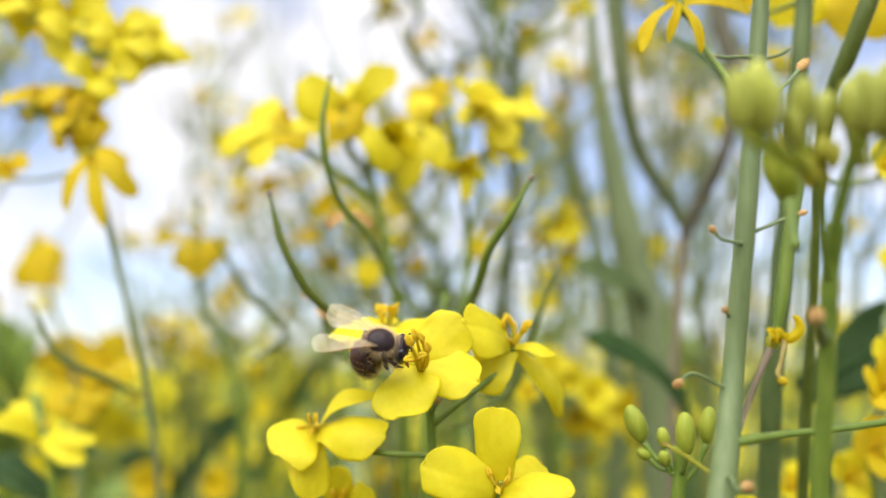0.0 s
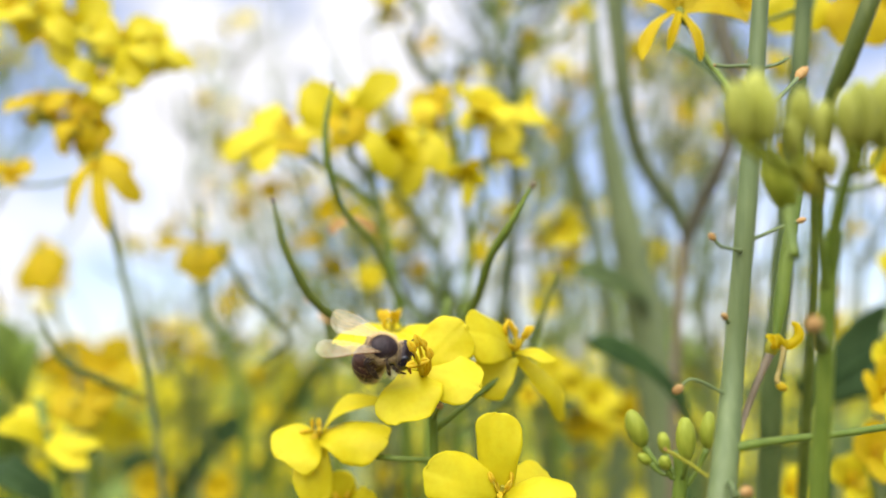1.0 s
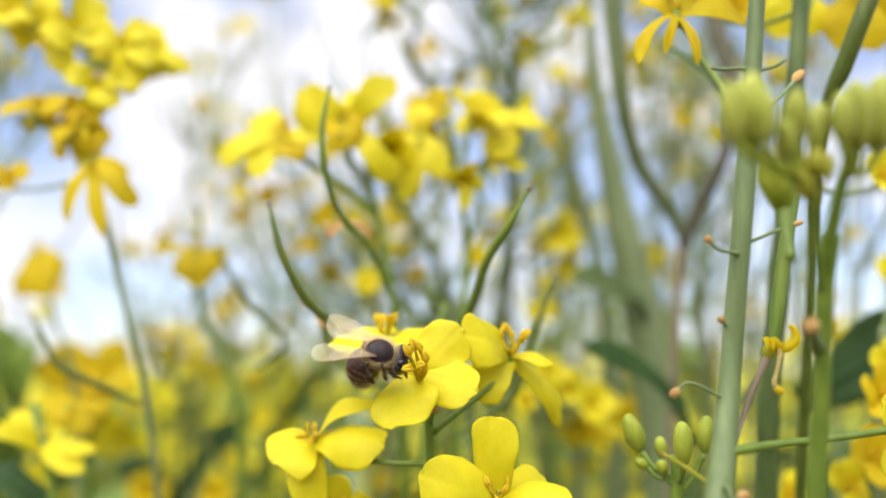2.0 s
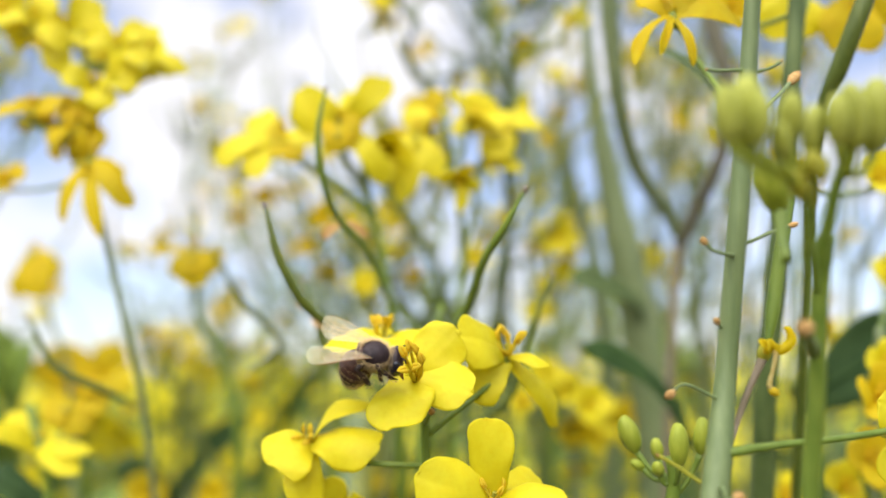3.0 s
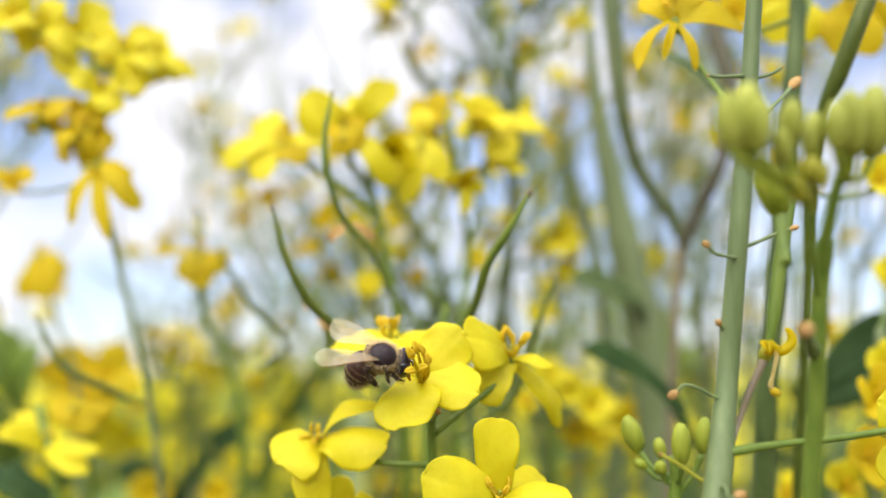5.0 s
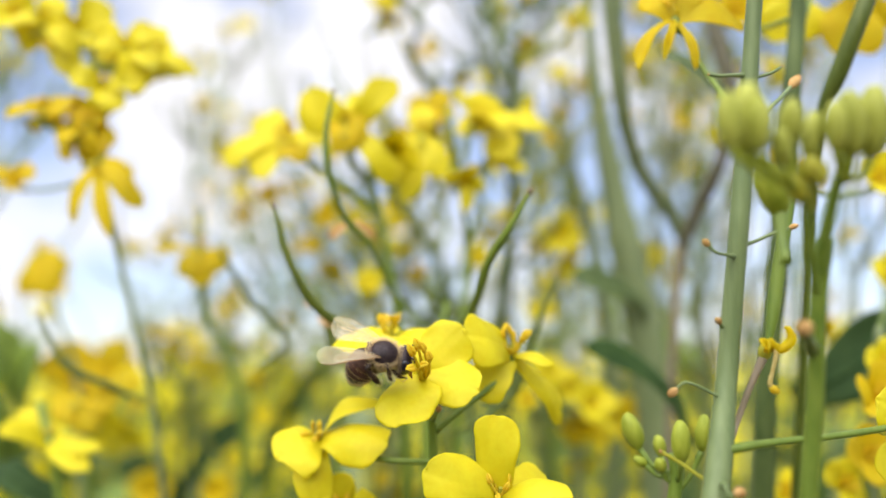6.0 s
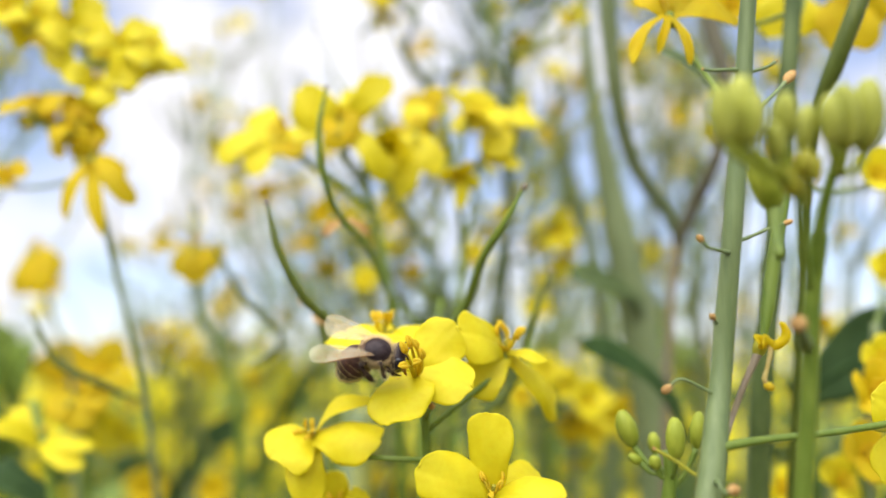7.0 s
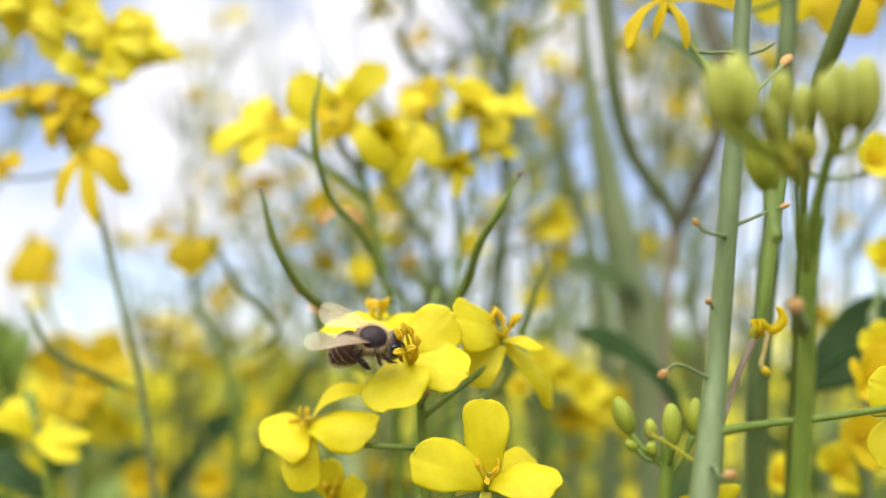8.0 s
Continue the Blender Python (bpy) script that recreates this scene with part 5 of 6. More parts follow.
thick = bare_stem([(0.045, 0.25412, 1.08185), (0.04805, 0.25886, 1.04812), (0.05342, 0.26336, 1.01616), (0.05934, 0.26735, 0.98775), (0.06472, 0.27134, 0.95935), (0.06741, 0.27483, 0.93449), (0.0692, 0.27882, 0.90609)], [0.00143, 0.00215, 0.00394, 0.00574, 0.00610, 0.00538, 0.00502], STEM_GREY, "thick grey-green rapeseed stem with dark leaves")
leaf(thick, (0.05923, 0.20413, 0.93457), (0.03185, 0.19579, 0.95803), 0.00691, (0.3, -0.8, 0.6), 3)
leaf(thick, (0.06741, 0.27034, 0.96645), (0.03752, 0.24824, 0.98003), 0.01036, (0.2, -0.8, 0.6), 4, 0.12, STEM_DULL)
thin = bare_stem([(0.04404, 0.31944, 1.04822), (0.0539, 0.32371, 1.01784), (0.06267, 0.32859, 0.98313), (0.06661, 0.33469, 0.93973), (0.06749, 0.34079, 0.89633)], [0.00175, 0.00263, 0.00329, 0.00372, 0.00394], STEM_GREY, "slender grey-green rapeseed stem")
pod(thin, [(0.05609, 0.32493, 1.00916), (0.05093, 0.3188, 1.01681), (0.04985, 0.3173, 1.0275), (0.04769, 0.3152, 1.04246)], 0.00129)
pod(thin, [(0.06376, 0.3292, 0.97879), (0.06819, 0.32301, 0.9869), (0.06992, 0.32151, 0.99758), (0.07078, 0.3194, 1.01254)], 0.00129)
leaf(thin, (0.06705, 0.33652, 0.92671), (0.04802, 0.32425, 0.94214), 0.00950, (0.2, -0.9, 0.5), 15)
dark = bare_stem([(0.06524, 0.11777, 1.01022), (0.06233, 0.1188, 1.00282), (0.06038, 0.12176, 0.99615), (0.05904, 0.1256, 0.9904), (0.0597, 0.13218, 0.97953), (0.06098, 0.13966, 0.96221), (0.06334, 0.1549, 0.92561)], [0.00124, 0.00133, 0.00135, 0.00095, 0.00072, 0.00084, 0.00110], POD, "dark green rapeseed stem with a broad leaf")
leaf(dark, (0.08024, 0.1927, 0.94409), (0.10799, 0.19024, 0.96158), 0.01640, (0.1, -0.9, 0.5), 6, 0.08)
leaf(dark, (0.0605, 0.16456, 1.0006), (0.04357, 0.16236, 1.01625), 0.00384, (0.3, -1, 0.3), 7, 0.06, STEM_GREY)


def podded_stem(points, radius, seed, count=9, mat=None, label="slender rapeseed stem with thin ascending pods and a few yellow flowers", blooms=0):
    """A winding stem gone to seed: side shoots and pods stand off it all the way up, flowers at their ends."""
    rnd = random.Random(seed)
    p = thing("rapeseed_plant", (points[-1][0], points[-1][1] + 0.03, 0), label, "plant", "rapeseed plants")
    rough = [Vector(q) for q in points]
    line = []
    for a, b in zip(rough, rough[1:]):
        line += [a, a.lerp(b, 0.5) + Vector((rnd.gauss(0, 0.0035), rnd.gauss(0, 0.0035), 0))]
    line.append(rough[-1])
    m = len(line)
    stem(p, line, [radius * (0.26 + 0.34 * k / (m - 1)) for k in range(m)], mat or STEM_GREY, 0.0, 0.03)

    def hang_pod(q, o, size=1.0):
        e = q + o * rnd.uniform(0.007, 0.014)
        t = e + (o * 0.9 + Vector((0, 0, rnd.uniform(0.3, 1.2)))).normalized() * rnd.uniform(0.02, 0.04) * size
        pod(p, [q, q.lerp(e, 0.7), e, e.lerp(t, 0.5) + o * 0.003, t], rnd.uniform(0.8, 1.35) * MM, rnd.choice((POD, STEM_FRESH, POD_PALE, POD_PALE)))

    def anyway(up):
        return Vector((rnd.uniform(-1, 1), rnd.uniform(-1, 0.6), rnd.uniform(*up))).normalized()

    ends = []
    for k in range(min(4, count // 3)):
        i = rnd.randrange(m - 2)
        q = line[i].lerp(line[i + 1], rnd.random())
        o = anyway((0.3, 0.9))
        reach = rnd.uniform(0.035, 0.07)
        mid = q + o * reach * 0.55 - Vector((0, 0, 0.004))
        top = q + o * reach + Vector((rnd.uniform(-0.006, 0.006), 0, rnd.uniform(0.008, 0.024)))
        twig(p, "branch", [q, mid, top], [radius * 0.34, radius * 0.28, radius * 0.17], mat or STEM_FRESH)
        ends.append((q, mid, top))
    for k in range(count):
        if ends and k % 2:
            q, mid, top = rnd.choice(ends)
            hang_pod(mid.lerp(top, rnd.random()), anyway((-0.1, 0.8)), 0.8)
        else:
            i = rnd.randrange(m - 1)
            hang_pod(line[i].lerp(line[i + 1], rnd.random()), anyway((0.0, 0.8)))
    for k in range(blooms):
        if ends and k % 3:
            q = rnd.choice(ends)[2]
        else:
            i = rnd.randrange(max(1, m - 3))
            q = line[i].lerp(line[i + 1], rnd.random())
        c = q + anyway((0.0, 0.9)) * rnd.uniform(0.010, 0.020)
        simple_flower(p, c, rnd.choice((UP, FRONT, DROOP)), rnd.uniform(6.5, 9.5) * MM, rnd.uniform(0.6, 1.4), seed + k, rnd.random() < 0.45, q)
    return p


podded_stem([(0.03214, 0.37759, 1.13744), (0.03745, 0.38424, 1.0901), (0.04276, 0.392, 1.03486), (0.04674, 0.40051, 0.97437), (0.04807, 0.41307, 0.88495)], 0.00266, 1, 14, blooms=7)
podded_stem([(0.06753, 0.42479, 1.16087), (0.06603, 0.43352, 1.09873), (0.07052, 0.44392, 1.02476), (0.0735, 0.46471, 0.87682)], 0.00299, 3, 14, blooms=7)
podded_stem([(0.08988, 0.33983, 1.11869), (0.09346, 0.34615, 1.07372), (0.09705, 0.35181, 1.03348), (0.10661, 0.36046, 0.97193), (0.11139, 0.37177, 0.89145)], 0.00215, 4, 14, blooms=9)
podded_stem([(0.13414, 0.39647, 1.14681), (0.12438, 0.40501, 1.08605), (0.12159, 0.41355, 1.0253), (0.12996, 0.43373, 0.88169)], 0.00251, 5, 7, blooms=9)
podded_stem([(-0.03096, 0.19979, 1.03736), (-0.02707, 0.19913, 1.02764), (-0.02341, 0.19749, 1.01776), (-0.0196, 0.20033, 0.99754), (-0.0162, 0.20526, 0.96249), (-0.01416, 0.2117, 0.91666)], 0.00068, 7, 0)
podded_stem([(-0.16215, 0.52986, 1.13178), (-0.16397, 0.53748, 1.07754), (-0.15849, 0.54765, 1.00521), (-0.16032, 0.56798, 0.86055)], 0.00438, 8, 14, blooms=7)
podded_stem([(-0.07935, 0.4877, 1.07252), (-0.07437, 0.49463, 1.0232), (-0.06939, 0.5034, 0.96074), (-0.07105, 0.51634, 0.86868)], 0.00299, 9, 12, STEM_FRESH, blooms=9)
podded_stem([(-0.13306, 0.58801, 1.0773), (-0.1251, 0.59632, 1.01812), (-0.12111, 0.60575, 0.95105), (-0.1251, 0.61961, 0.85242)], 0.00359, 10, 14, STEM_FRESH, blooms=12)
podded_stem([(0.14262, 0.29317, 1.01957), (0.14462, 0.29816, 0.98406), (0.14063, 0.30426, 0.94066), (0.13864, 0.30981, 0.90121)], 0.00179, 13, 5, blooms=3)
podded_stem([(0.10876, 0.28763, 1.05902), (0.11075, 0.29317, 1.01957), (0.10976, 0.30038, 0.96828), (0.10876, 0.30981, 0.90121)], 0.00199, 14, 6, blooms=4)
podded_stem([(-0.25032, 0.49694, 1.00676), (-0.247, 0.50433, 0.95416), (-0.24368, 0.51634, 0.86868)], 0.00299, 15, 8, blooms=3)
podded_stem([(0.06427, 0.51868, 1.21134), (0.0661, 0.5263, 1.1571), (0.06062, 0.53443, 1.09923), (0.06427, 0.54561, 1.01967), (0.06793, 0.56798, 0.86055)], 0.00438, 22, 18, STEM_DULL, blooms=6)
podded_stem([(0.11028, 0.45266, 1.17808), (0.11665, 0.45976, 1.12758), (0.12143, 0.4673, 1.07393), (0.12302, 0.47617, 1.01081), (0.11984, 0.49569, 0.87194)], 0.00319, 23, 18, STEM_DULL, blooms=7)
podded_stem([(0.1574, 0.51868, 1.21134), (0.15192, 0.52732, 1.14986), (0.16653, 0.53646, 1.08477), (0.16835, 0.54663, 1.01244), (0.16653, 0.56798, 0.86055)], 0.00365, 24, 16, STEM_DULL, blooms=7)
podded_stem([(0.02629, 0.56583, 1.2351), (0.03107, 0.57636, 1.16014), (0.03028, 0.58801, 1.0773), (0.02629, 0.60076, 0.98656), (0.02629, 0.61961, 0.85242)], 0.00359, 25, 16, STEM_DULL, blooms=4)
podded_stem([(0.15829, 0.37722, 1.14007), (0.15617, 0.38535, 1.08221), (0.16095, 0.39385, 1.02171), (0.16361, 0.41307, 0.88495)], 0.00239, 26, 6, STEM_DULL, blooms=4)
podded_stem([(0.16164, 0.32661, 1.06908), (0.16841, 0.33226, 1.02884), (0.16616, 0.33917, 0.97966), (0.1639, 0.35111, 0.89471)], 0.00203, 27, 5, STEM_DULL, blooms=5)
podded_stem([(-0.15956, 0.44807, 0.99517), (-0.15597, 0.45306, 0.95966), (-0.15059, 0.45889, 0.91824), (-0.1491, 0.46471, 0.87682)], 0.00239, 29, 8, STEM_FRESH, blooms=9)
podded_stem([(-0.09402, 0.39903, 0.98489), (-0.09668, 0.40272, 0.95859), (-0.09402, 0.4079, 0.92177), (-0.09402, 0.41307, 0.88495)], 0.00212, 30, 8, STEM_FRESH, blooms=9)

podded_stem([(-0.08255, 0.47595, 1.01238), (-0.08095, 0.47972, 0.98556), (-0.07777, 0.48504, 0.94768), (-0.07617, 0.49569, 0.87194)], 0.00223, 41, 8, STEM_FRESH, blooms=9)



def loose_stand():
    """Slender plants, some gone to seed, between the near stems and the crop."""
    rnd = random.Random(77)
    for k in range(10):
        d = rnd.uniform(0.27, 0.62)
        x = d * (-0.40 + 0.74 * ((k + rnd.uniform(0.1, 0.9)) / 10) ** 0.8)
        top = 0.95 + d * (rnd.uniform(0.22, 0.52) if x > 0.06 * d else rnd.uniform(0.10, 0.22) if x > -0.16 * d else rnd.uniform(-0.02, 0.10))
        drift = rnd.uniform(-0.16, 0.16) * d
        pts = [(x + drift * (1 - f) ** 1.5, d + 0.02 * f, top + (0.86 - top) * f) for f in (0, 0.25, 0.5, 0.75, 1.0)]
        podded_stem(pts, 0.0030, 300 + k, 14, rnd.choice((STEM_FRESH, POD_PALE, STEM_DULL)), blooms=rnd.randint(3, 6))


loose_stand()

podded_stem([(0.01519, 0.24519, 1.07355), (0.0167, 0.24974, 1.05555), (0.02129, 0.25529, 1.03759), (0.02223, 0.26311, 1.01794), (0.01936, 0.27306, 0.98303)], 0.0026, 401, 18, STEM_DULL, "slender rapeseed stem crowded with dark pods and fading flowers", blooms=4)
podded_stem([(-0.00232, 0.23599, 1.06715), (-0.00703, 0.23928, 1.05815), (-0.00982, 0.24401, 1.04602), (-0.00846, 0.25168, 1.02739), (-0.0043, 0.26685, 0.99131)], 0.0022, 403, 5, STEM_DULL, blooms=0)

podded_stem([(-0.03526, 0.29317, 1.01957), (-0.02737, 0.29799, 1.00324), (-0.02825, 0.30285, 0.98663), (-0.02016, 0.30775, 0.96975), (-0.021, 0.31268, 0.95258)], 0.0022, 420, 9, POD_PALE, blooms=5)
podded_stem([(-0.02964, 0.3528, 1.02638), (-0.02624, 0.35785, 1.00844), (-0.03345, 0.36293, 0.99024), (-0.03001, 0.36805, 0.97179), (-0.03734, 0.3732, 0.95308)], 0.0022, 421, 9, STEM_FRESH, blooms=4)
podded_stem([(-0.01972, 0.32127, 1.0352), (-0.01319, 0.32662, 1.01508), (-0.01635, 0.33202, 0.99464), (-0.00969, 0.33746, 0.97389), (-0.01287, 0.34294, 0.95283)], 0.0022, 422, 9, POD_PALE, blooms=5)
podded_stem([(-0.0027, 0.2834, 1.01725), (0.00117, 0.28814, 1.00148), (-0.00353, 0.29292, 0.98543), (0.0004, 0.29774, 0.9691), (-0.00438, 0.3026, 0.9525)], 0.0022, 423, 9, STEM_FRESH, blooms=4)
podded_stem([(0.01262, 0.371, 1.04062), (0.01689, 0.37653, 1.0192), (0.00997, 0.38211, 0.99751), (0.01428, 0.38772, 0.97552), (0.00725, 0.39338, 0.95325)], 0.0022, 424, 9, POD_PALE, blooms=5)
podded_stem([(0.05525, 0.38868, 1.05854), (0.06047, 0.39483, 1.03275), (0.05392, 0.40102, 1.00663), (0.05919, 0.40726, 0.98019), (0.05254, 0.41355, 0.95341)], 0.0022, 425, 9, STEM_FRESH, blooms=4)
podded_stem([(-0.0647, 0.41354, 1.0253), (-0.05611, 0.41854, 1.00769), (-0.05983, 0.42357, 0.98987), (-0.0511, 0.42863, 0.97183), (-0.05482, 0.43372, 0.95358)], 0.0022, 426, 9, POD_PALE, blooms=5)

podded_stem([(0.03207, 0.28291, 1.09255), (0.02968, 0.28815, 1.06967), (0.02592, 0.29383, 1.05081), (0.02841, 0.3018, 1.03004), (0.02531, 0.31278, 0.98783)], 0.0024, 405, 10, STEM_DULL, "slender rapeseed stem crowded with dark pods and fading flowers", blooms=4)

# leaves deep between the stems
leaf(low, (-0.08402, 0.1907, 0.92235), (-0.10544, 0.20497, 0.92865), 0.00757, (0.1, -0.9, 0.5), 21)
mid_leafy = bare_stem([(-0.12661, 0.42364, 0.9535), (-0.128, 0.42829, 0.92036), (-0.12884, 0.43373, 0.88169)], [0.00139, 0.00167, 0.00195], STEM_DULL, "leafy dull green rapeseed stem deep in the crop")
leaf(mid_leafy, (-0.128, 0.43295, 0.88722), (-0.15626, 0.41961, 0.91028), 0.01673, (0.1, -0.9, 0.5), 22)
leaf(mid_leafy, (-0.128, 0.43217, 0.89274), (-0.08738, 0.40624, 0.9336), 0.01416, (-0.1, -0.9, 0.5), 23)


edge_leafy = bare_stem([(-0.17068, 0.3409, 0.96736), (-0.1709, 0.3499, 0.93926), (-0.17523, 0.36079, 0.89768)], [0.0012, 0.0016, 0.0019], STEM_FRESH, "leafy green rapeseed stem at the edge of the gap")
leaf(edge_leafy, (-0.17135, 0.34958, 0.94153), (-0.1928, 0.34043, 0.97071), 0.022, (0.2, -0.9, 0.4), 31, 0.1, STEM_FRESH)
leaf(edge_leafy, (-0.17181, 0.35054, 0.93472), (-0.15645, 0.33133, 0.9636), 0.016, (-0.2, -0.9, 0.4), 32, 0.1, STEM_FRESH)
leaf(edge_leafy, (-0.17523, 0.35821, 0.91609), (-0.19054, 0.34451, 0.94165), 0.020, (0.2, -0.9, 0.4), 33, 0.1, STEM_FRESH)


# ---- the crop behind ----
def crop_plant(seed, height):
    """A whole rapeseed plant, built standing on the origin: stem, branches, pods, leaves, heads of flowers."""
    rnd = random.Random(seed)
    p = thing("rapeseed_plant", (0, 0, 0), "tall rapeseed plant with yellow flower heads and green pods", "plant", "rapeseed plants")
    lean = Vector((rnd.uniform(-0.06, 0.06), rnd.uniform(-0.06, 0.06), 0))
    trunk = [Vector((0, 0, -0.01))] + [lean * (k / 6) ** 1.5 + Vector((rnd.uniform(-0.008, 0.008), rnd.uniform(-0.008, 0.008), height * k / 6)) for k in range(1, 7)]
    part("stem", Shape().tube(trunk, [6.5 * MM, 6 * MM, 4.6 * MM, 3.4 * MM, 2.2 * MM, 1.4 * MM, 0.9 * MM], 8, 3), STEM_FRESH, p)
    ends = [(trunk[-1], Vector((0, 0, 1)), trunk[-2])]
    for k in range(rnd.randint(5, 7)):
        z = height * rnd.uniform(0.45, 0.82)
        i = int(z / height * 6)
        root = trunk[i].lerp(trunk[i + 1], z / height * 6 - i)
        a = rnd.uniform(0, 6.28)
        out = Vector((math.cos(a), math.sin(a), 0))
        top = root + out * rnd.uniform(0.05, 0.14) + Vector((0, 0, rnd.uniform(0.16, 0.34)))
        mid = root.lerp(top, 0.5) + out * 0.025 - Vector((0, 0, 0.02))
        part("branch", Shape().tube([root, mid, top], [1.9 * MM, 1.5 * MM, 0.9 * MM], 6, 4), rnd.choice((STEM_DULL, STEM_FRESH)), p)
        ends.append((top, (top - mid).normalized(), mid))
    for top, d, below in ends:
        pods = Shape()
        for k in range(rnd.randint(5, 9)):
            q = below.lerp(top, rnd.uniform(0.05, 0.8))
            o = spread(d, rnd.uniform(0, 7), 7, rnd.uniform(0.5, 1.1))
            e = q + o * 0.018
            t = e + (o + Vector((0, 0, 0.9))).normalized() * rnd.uniform(0.025, 0.055)
            pods.tube([q, e, e.lerp(t, 0.5) + o * 0.003, t], [0.6 * MM, 0.9 * MM, 1.5 * MM, 0.5 * MM], 5, 2)
        tagged(part("raceme", pods, POD if rnd.random() < 0.5 else STEM_FRESH, p, "raceme of slender green seed pods"), kind="stuff")
        buds = Shape()
        for k in range(8):
            o = spread(d, k * 1.6, 7, rnd.uniform(0.1, 0.9))
            buds.egg(top + o * 0.003, top + o * 0.011, 1.6 * MM, 6, 4)
        tagged(part("bud_head", buds, BUD, p, "tight head of green buds"), kind="stuff")
        for k in range(rnd.randint(4, 8)):
            o = spread(d, k + rnd.uniform(0, 0.6), 7, rnd.uniform(0.6, 2.2))
            q = top - d * rnd.uniform(0.0, 0.035)
            c = q + o * rnd.uniform(0.012, 0.02)
            g = Shape().tube([q, q.lerp(c, 0.6) - Vector((0, 0, 0.002)), c], 0.5 * MM, 4, 2)
            g.slot = 1
            lean2 = rnd.choice((1.4, 1.4, 0.7))
            for j in range(4):
                pd = spread(o, j + 0.3, 4, lean2)
                g.sheet(petal_at(c, c + pd * rnd.uniform(8.5, 10.5) * MM, 8.0 * MM, o, 0.1, -0.1, 0.02, seed + k * 4 + j), 5, 4, 0.2 * MM)
            part("flower", g, (STEM_FRESH, PETAL_OLD if rnd.random() < 0.3 else PETAL), p, "open yellow flower")
    for k in range(rnd.randint(8, 11)):
        z = min(height * rnd.uniform(0.3, 0.78), rnd.uniform(0.74, 0.88))
        i = int(z / height * 6)
        root = trunk[i].lerp(trunk[i + 1], z / height * 6 - i)
        a = rnd.uniform(0, 6.28)
        tip = root + Vector((math.cos(a), math.sin(a), rnd.uniform(-0.2, 0.9))) * rnd.uniform(0.09, 0.17)
        at = petal_at(root, tip, rnd.uniform(0.03, 0.055), (0, 0, 1), 0.15, 0.1, 0.06, seed + k, 0.3)
        part("leaf", Shape().sheet(at, 9, 6, 0.6 * MM), LEAF, p, "blue-green leaf")
    return p


def plant_crop():
    rnd = random.Random(21)
    kinds = [crop_plant(31 + k, h) for k, h in enumerate((1.06, 1.18, 1.28, 1.40, 1.0, 1.12))]
    spots = []
    tries = 0
    while len(spots) < 34 and tries < 6000:
        tries += 1
        r = 0.6 + 2.0 * rnd.random()
        a = rnd.uniform(-0.66, 0.66)
        if len(spots) >= 17:
            # the crop closes round the camera, at a little distance
            r, a = rnd.uniform(0.55, 1.4), rnd.uniform(0.9, 2 * math.pi - 0.9)
        x, y = r * math.sin(a), r * math.cos(a)
        if any((x - u) ** 2 + (y - v) ** 2 < (0.05 + 0.035 * r) ** 2 for u, v in spots):
            continue
        # the crop stands thinner to one side, where the sky shows through
        if -0.46 < a < -0.30 and len(spots) < 17:
            continue
        if a < 0.05 and (r < 0.65 or rnd.random() < (0.7 if a < -0.12 else 0.45)):
            continue
        if a > 0.22 and r > 0.8 and rnd.random() < 0.45 and len(spots) < 17:
            continue
        spots.append((x, y))
    for i, (x, y) in enumerate(spots):
        k = rnd.choice(kinds)
        m = Matrix.Translation((x, y, 0)) @ pose(0, 0, 0, 0, 0, rnd.uniform(0, 360))
        if i < len(kinds):
            kinds[i].matrix_basis = m
        else:
            copy_thing(k, m)


plant_crop()


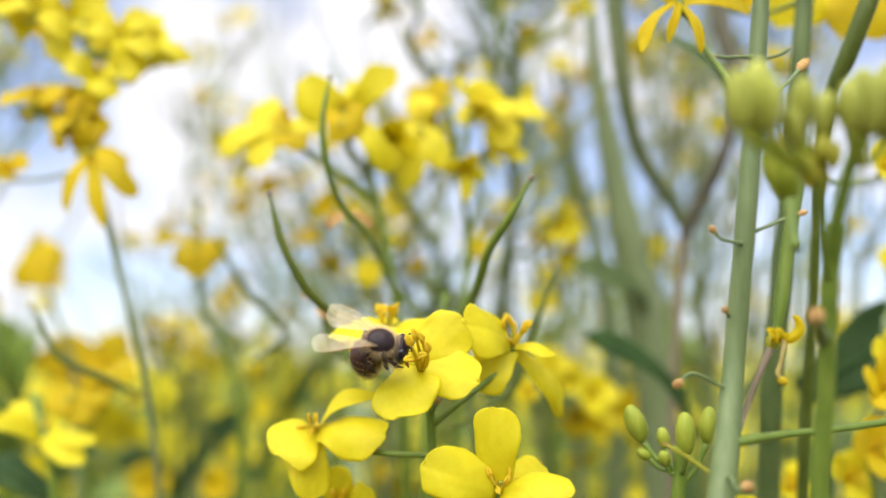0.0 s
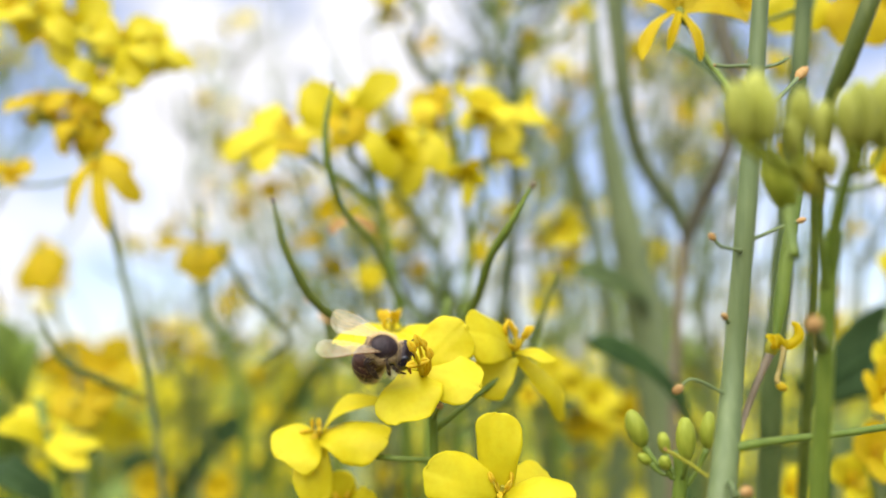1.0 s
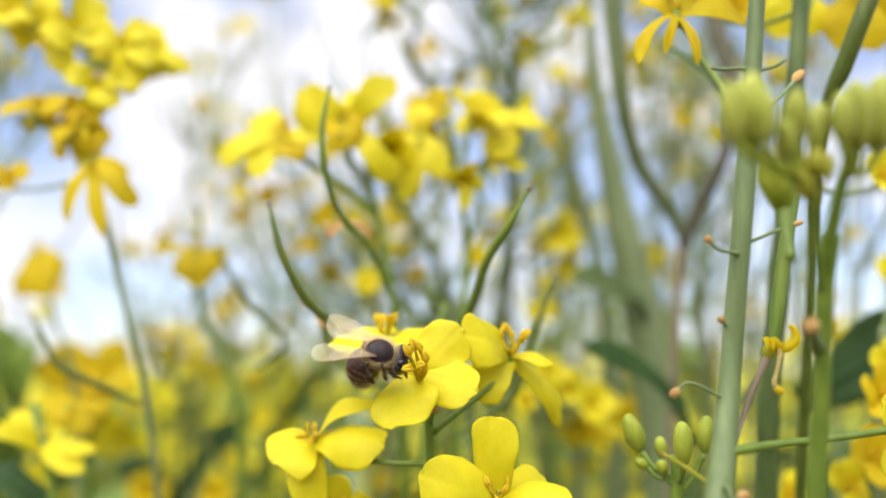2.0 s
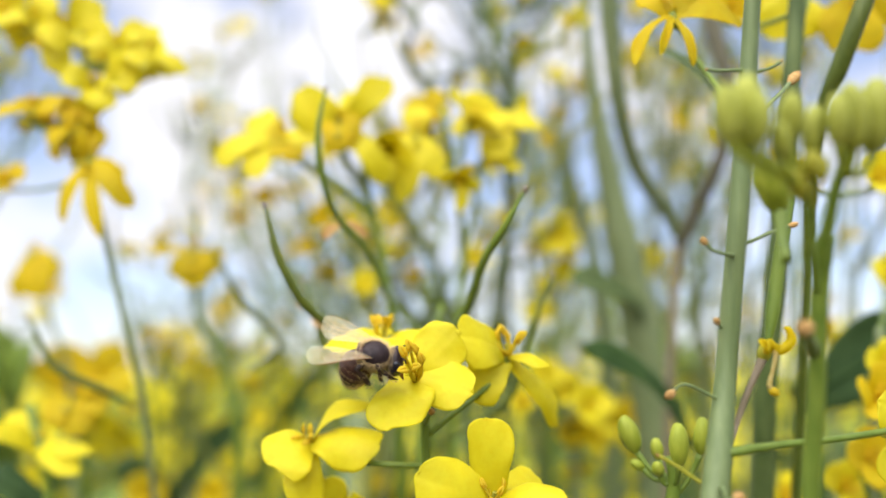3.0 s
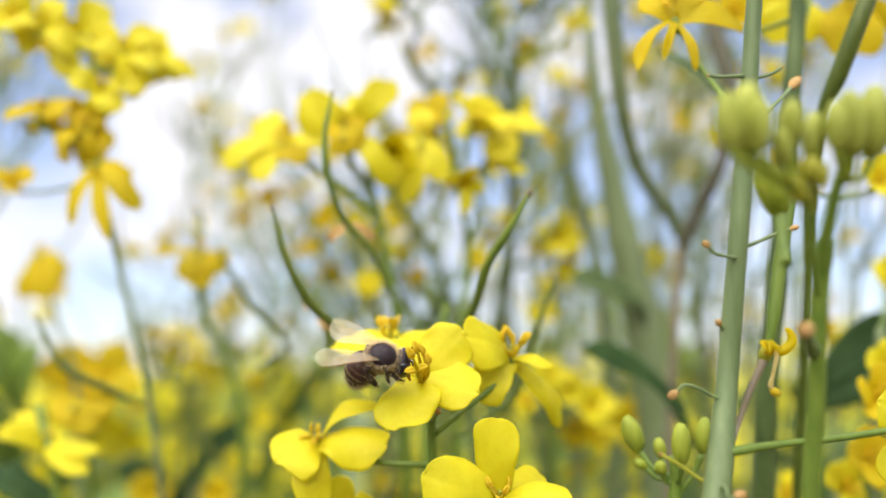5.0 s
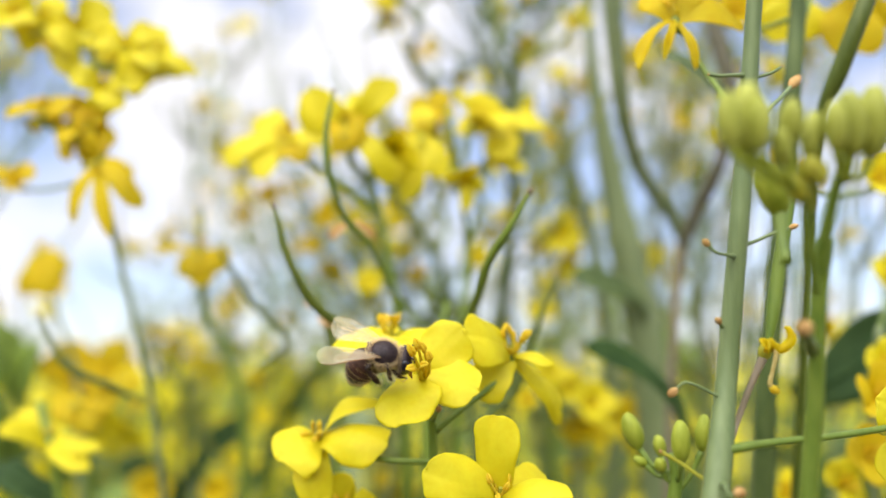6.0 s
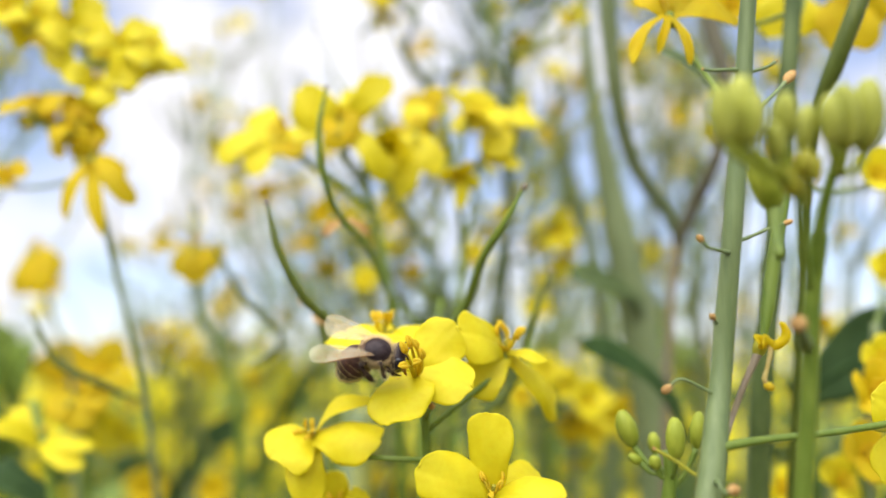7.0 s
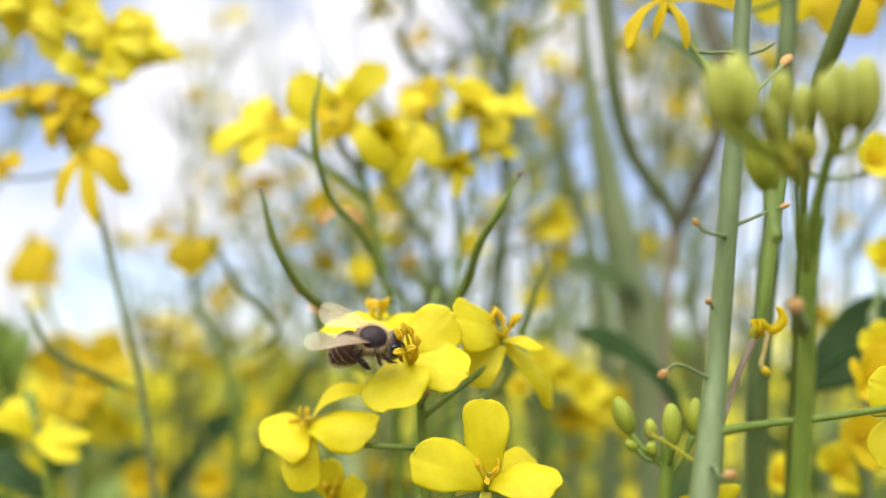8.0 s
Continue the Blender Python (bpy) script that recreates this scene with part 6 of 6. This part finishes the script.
def far_crop():
    """The rest of the field, to the horizon: stems, leaves and yellow heads too small to tell apart."""
    rnd = random.Random(8)
    g = Shape()
    for _ in range(52000):
        if rnd.random() < 0.62:
            r = math.sqrt(rnd.uniform(0.36, 49))
        else:
            r = 7 + 53 * rnd.random() ** 1.5
        a = rnd.uniform(-math.pi, math.pi)
        p = Vector((r * math.sin(a), r * math.cos(a), 0))
        h = rnd.uniform(0.66, 0.97) if rnd.random() < 0.9 else rnd.uniform(0.97, 1.10)
        if r < 3.5 and rnd.random() < 0.14:
            # a stalk from the soil to the top
            g.slot = 3
            s, u = len(g.v), Vector((math.cos(a), -math.sin(a), 0)) * rnd.uniform(0.9, 1.8) * MM
            sway = Vector((rnd.uniform(-0.22, 0.22), rnd.uniform(-0.22, 0.22), h))
            g.v += [p - u, p + u, p + sway + u * 0.4, p + sway - u * 0.4]
            g.face(s, s + 1, s + 2, s + 3)
        kind = rnd.random()
        size = 0.02 + 0.012 * r ** 0.7
        if kind < 0.34:
            g.slot = 0
            c = p + Vector((0, 0, h * rnd.uniform(0.8, 1.0)))
            for _ in range(3):
                d = Vector((rnd.gauss(0, 1), rnd.gauss(0, 1), rnd.gauss(0, 0.6))).normalized() * size * 1.15
                e = d.orthogonal().normalized() * size * 0.9
                s = len(g.v)
                g.v += [c, c + d + e * 0.5, c + d * 1.5, c + d - e * 0.5]
                g.face(s, s + 1, s + 2, s + 3)
        else:
            g.slot = 1 if kind < 0.64 else 2 if kind < 0.72 else 3
            z = rnd.uniform(0.3, h)
            d = Vector((rnd.gauss(0, 1), rnd.gauss(0, 1), rnd.gauss(0, 0.7))).normalized() * size * 2.2
            e = d.orthogonal().normalized() * size * 0.8
            s = len(g.v)
            c = p + Vector((0, 0, z))
            g.v += [c - d, c + e, c + d, c - e]
            g.face(s, s + 1, s + 2, s + 3)
    return tagged(part("far_crop", g, (PETAL, LEAF, STEM_GREY, STEM_FRESH), None), label="distant yellow rapeseed field reaching to the horizon", category="crop field", kind="stuff")


far_crop()

ground = part("ground", Shape().sheet(lambda u, v: ((u - 0.5) * 3000, (v - 0.5) * 3000, -0.02), 40, 40, 0.04), SOIL, None)
tagged(ground, label="bare brown soil of the field under the crop", category="ground", kind="structure")


def motions():
    """The bee feeds: it shifts its weight, and its abdomen lifts and stretches."""
    spot = Vector((-0.00806, 0.10815, 0.95312))
    walk(honeybee, [(t, bee_pose(spot + Vector((dx, 0, dz)) * MM, nod, roll)) for t, dx, dz, nod, roll in (
        (0.0, 0, 0, 0, 0), (0.5, 0.12, -0.06, 0, 1), (1.0, 0.02, -0.02, 1, 0), (1.5, 0.12, -0.12, 1, -1), (3.0, 0.06, -0.14, 0, 0), (3.5, 0.12, -0.20, -1, 0),
        (4.0, 0.06, -0.16, 0, 1), (4.5, 0.06, -0.26, 0, 0), (6.0, 0.12, -0.28, -1, 0), (6.5, 0.27, -0.28, -1, 0), (7.0, 0.26, -0.33, -2, 0), (7.5, 0.33, -0.37, -2, 1), (8.0, 0.38, -0.40, -3, 0))])
    walk(bee_abdomen, [(t, pose(-1.4 * MM, 0, -0.35 * MM, 0, -a, yaw)) for t, a, yaw in (
        (0.0, 98, 0), (0.5, 97, 0), (1.0, 95, 0), (1.5, 92, 0), (3.0, 79, 0), (3.5, 74, 0), (4.0, 73, 0), (4.5, 72, 0), (6.0, 68, 0), (6.5, 65, 0), (7.0, 60, 0), (7.5, 54, 0), (8.0, 48, 0))])


motions()
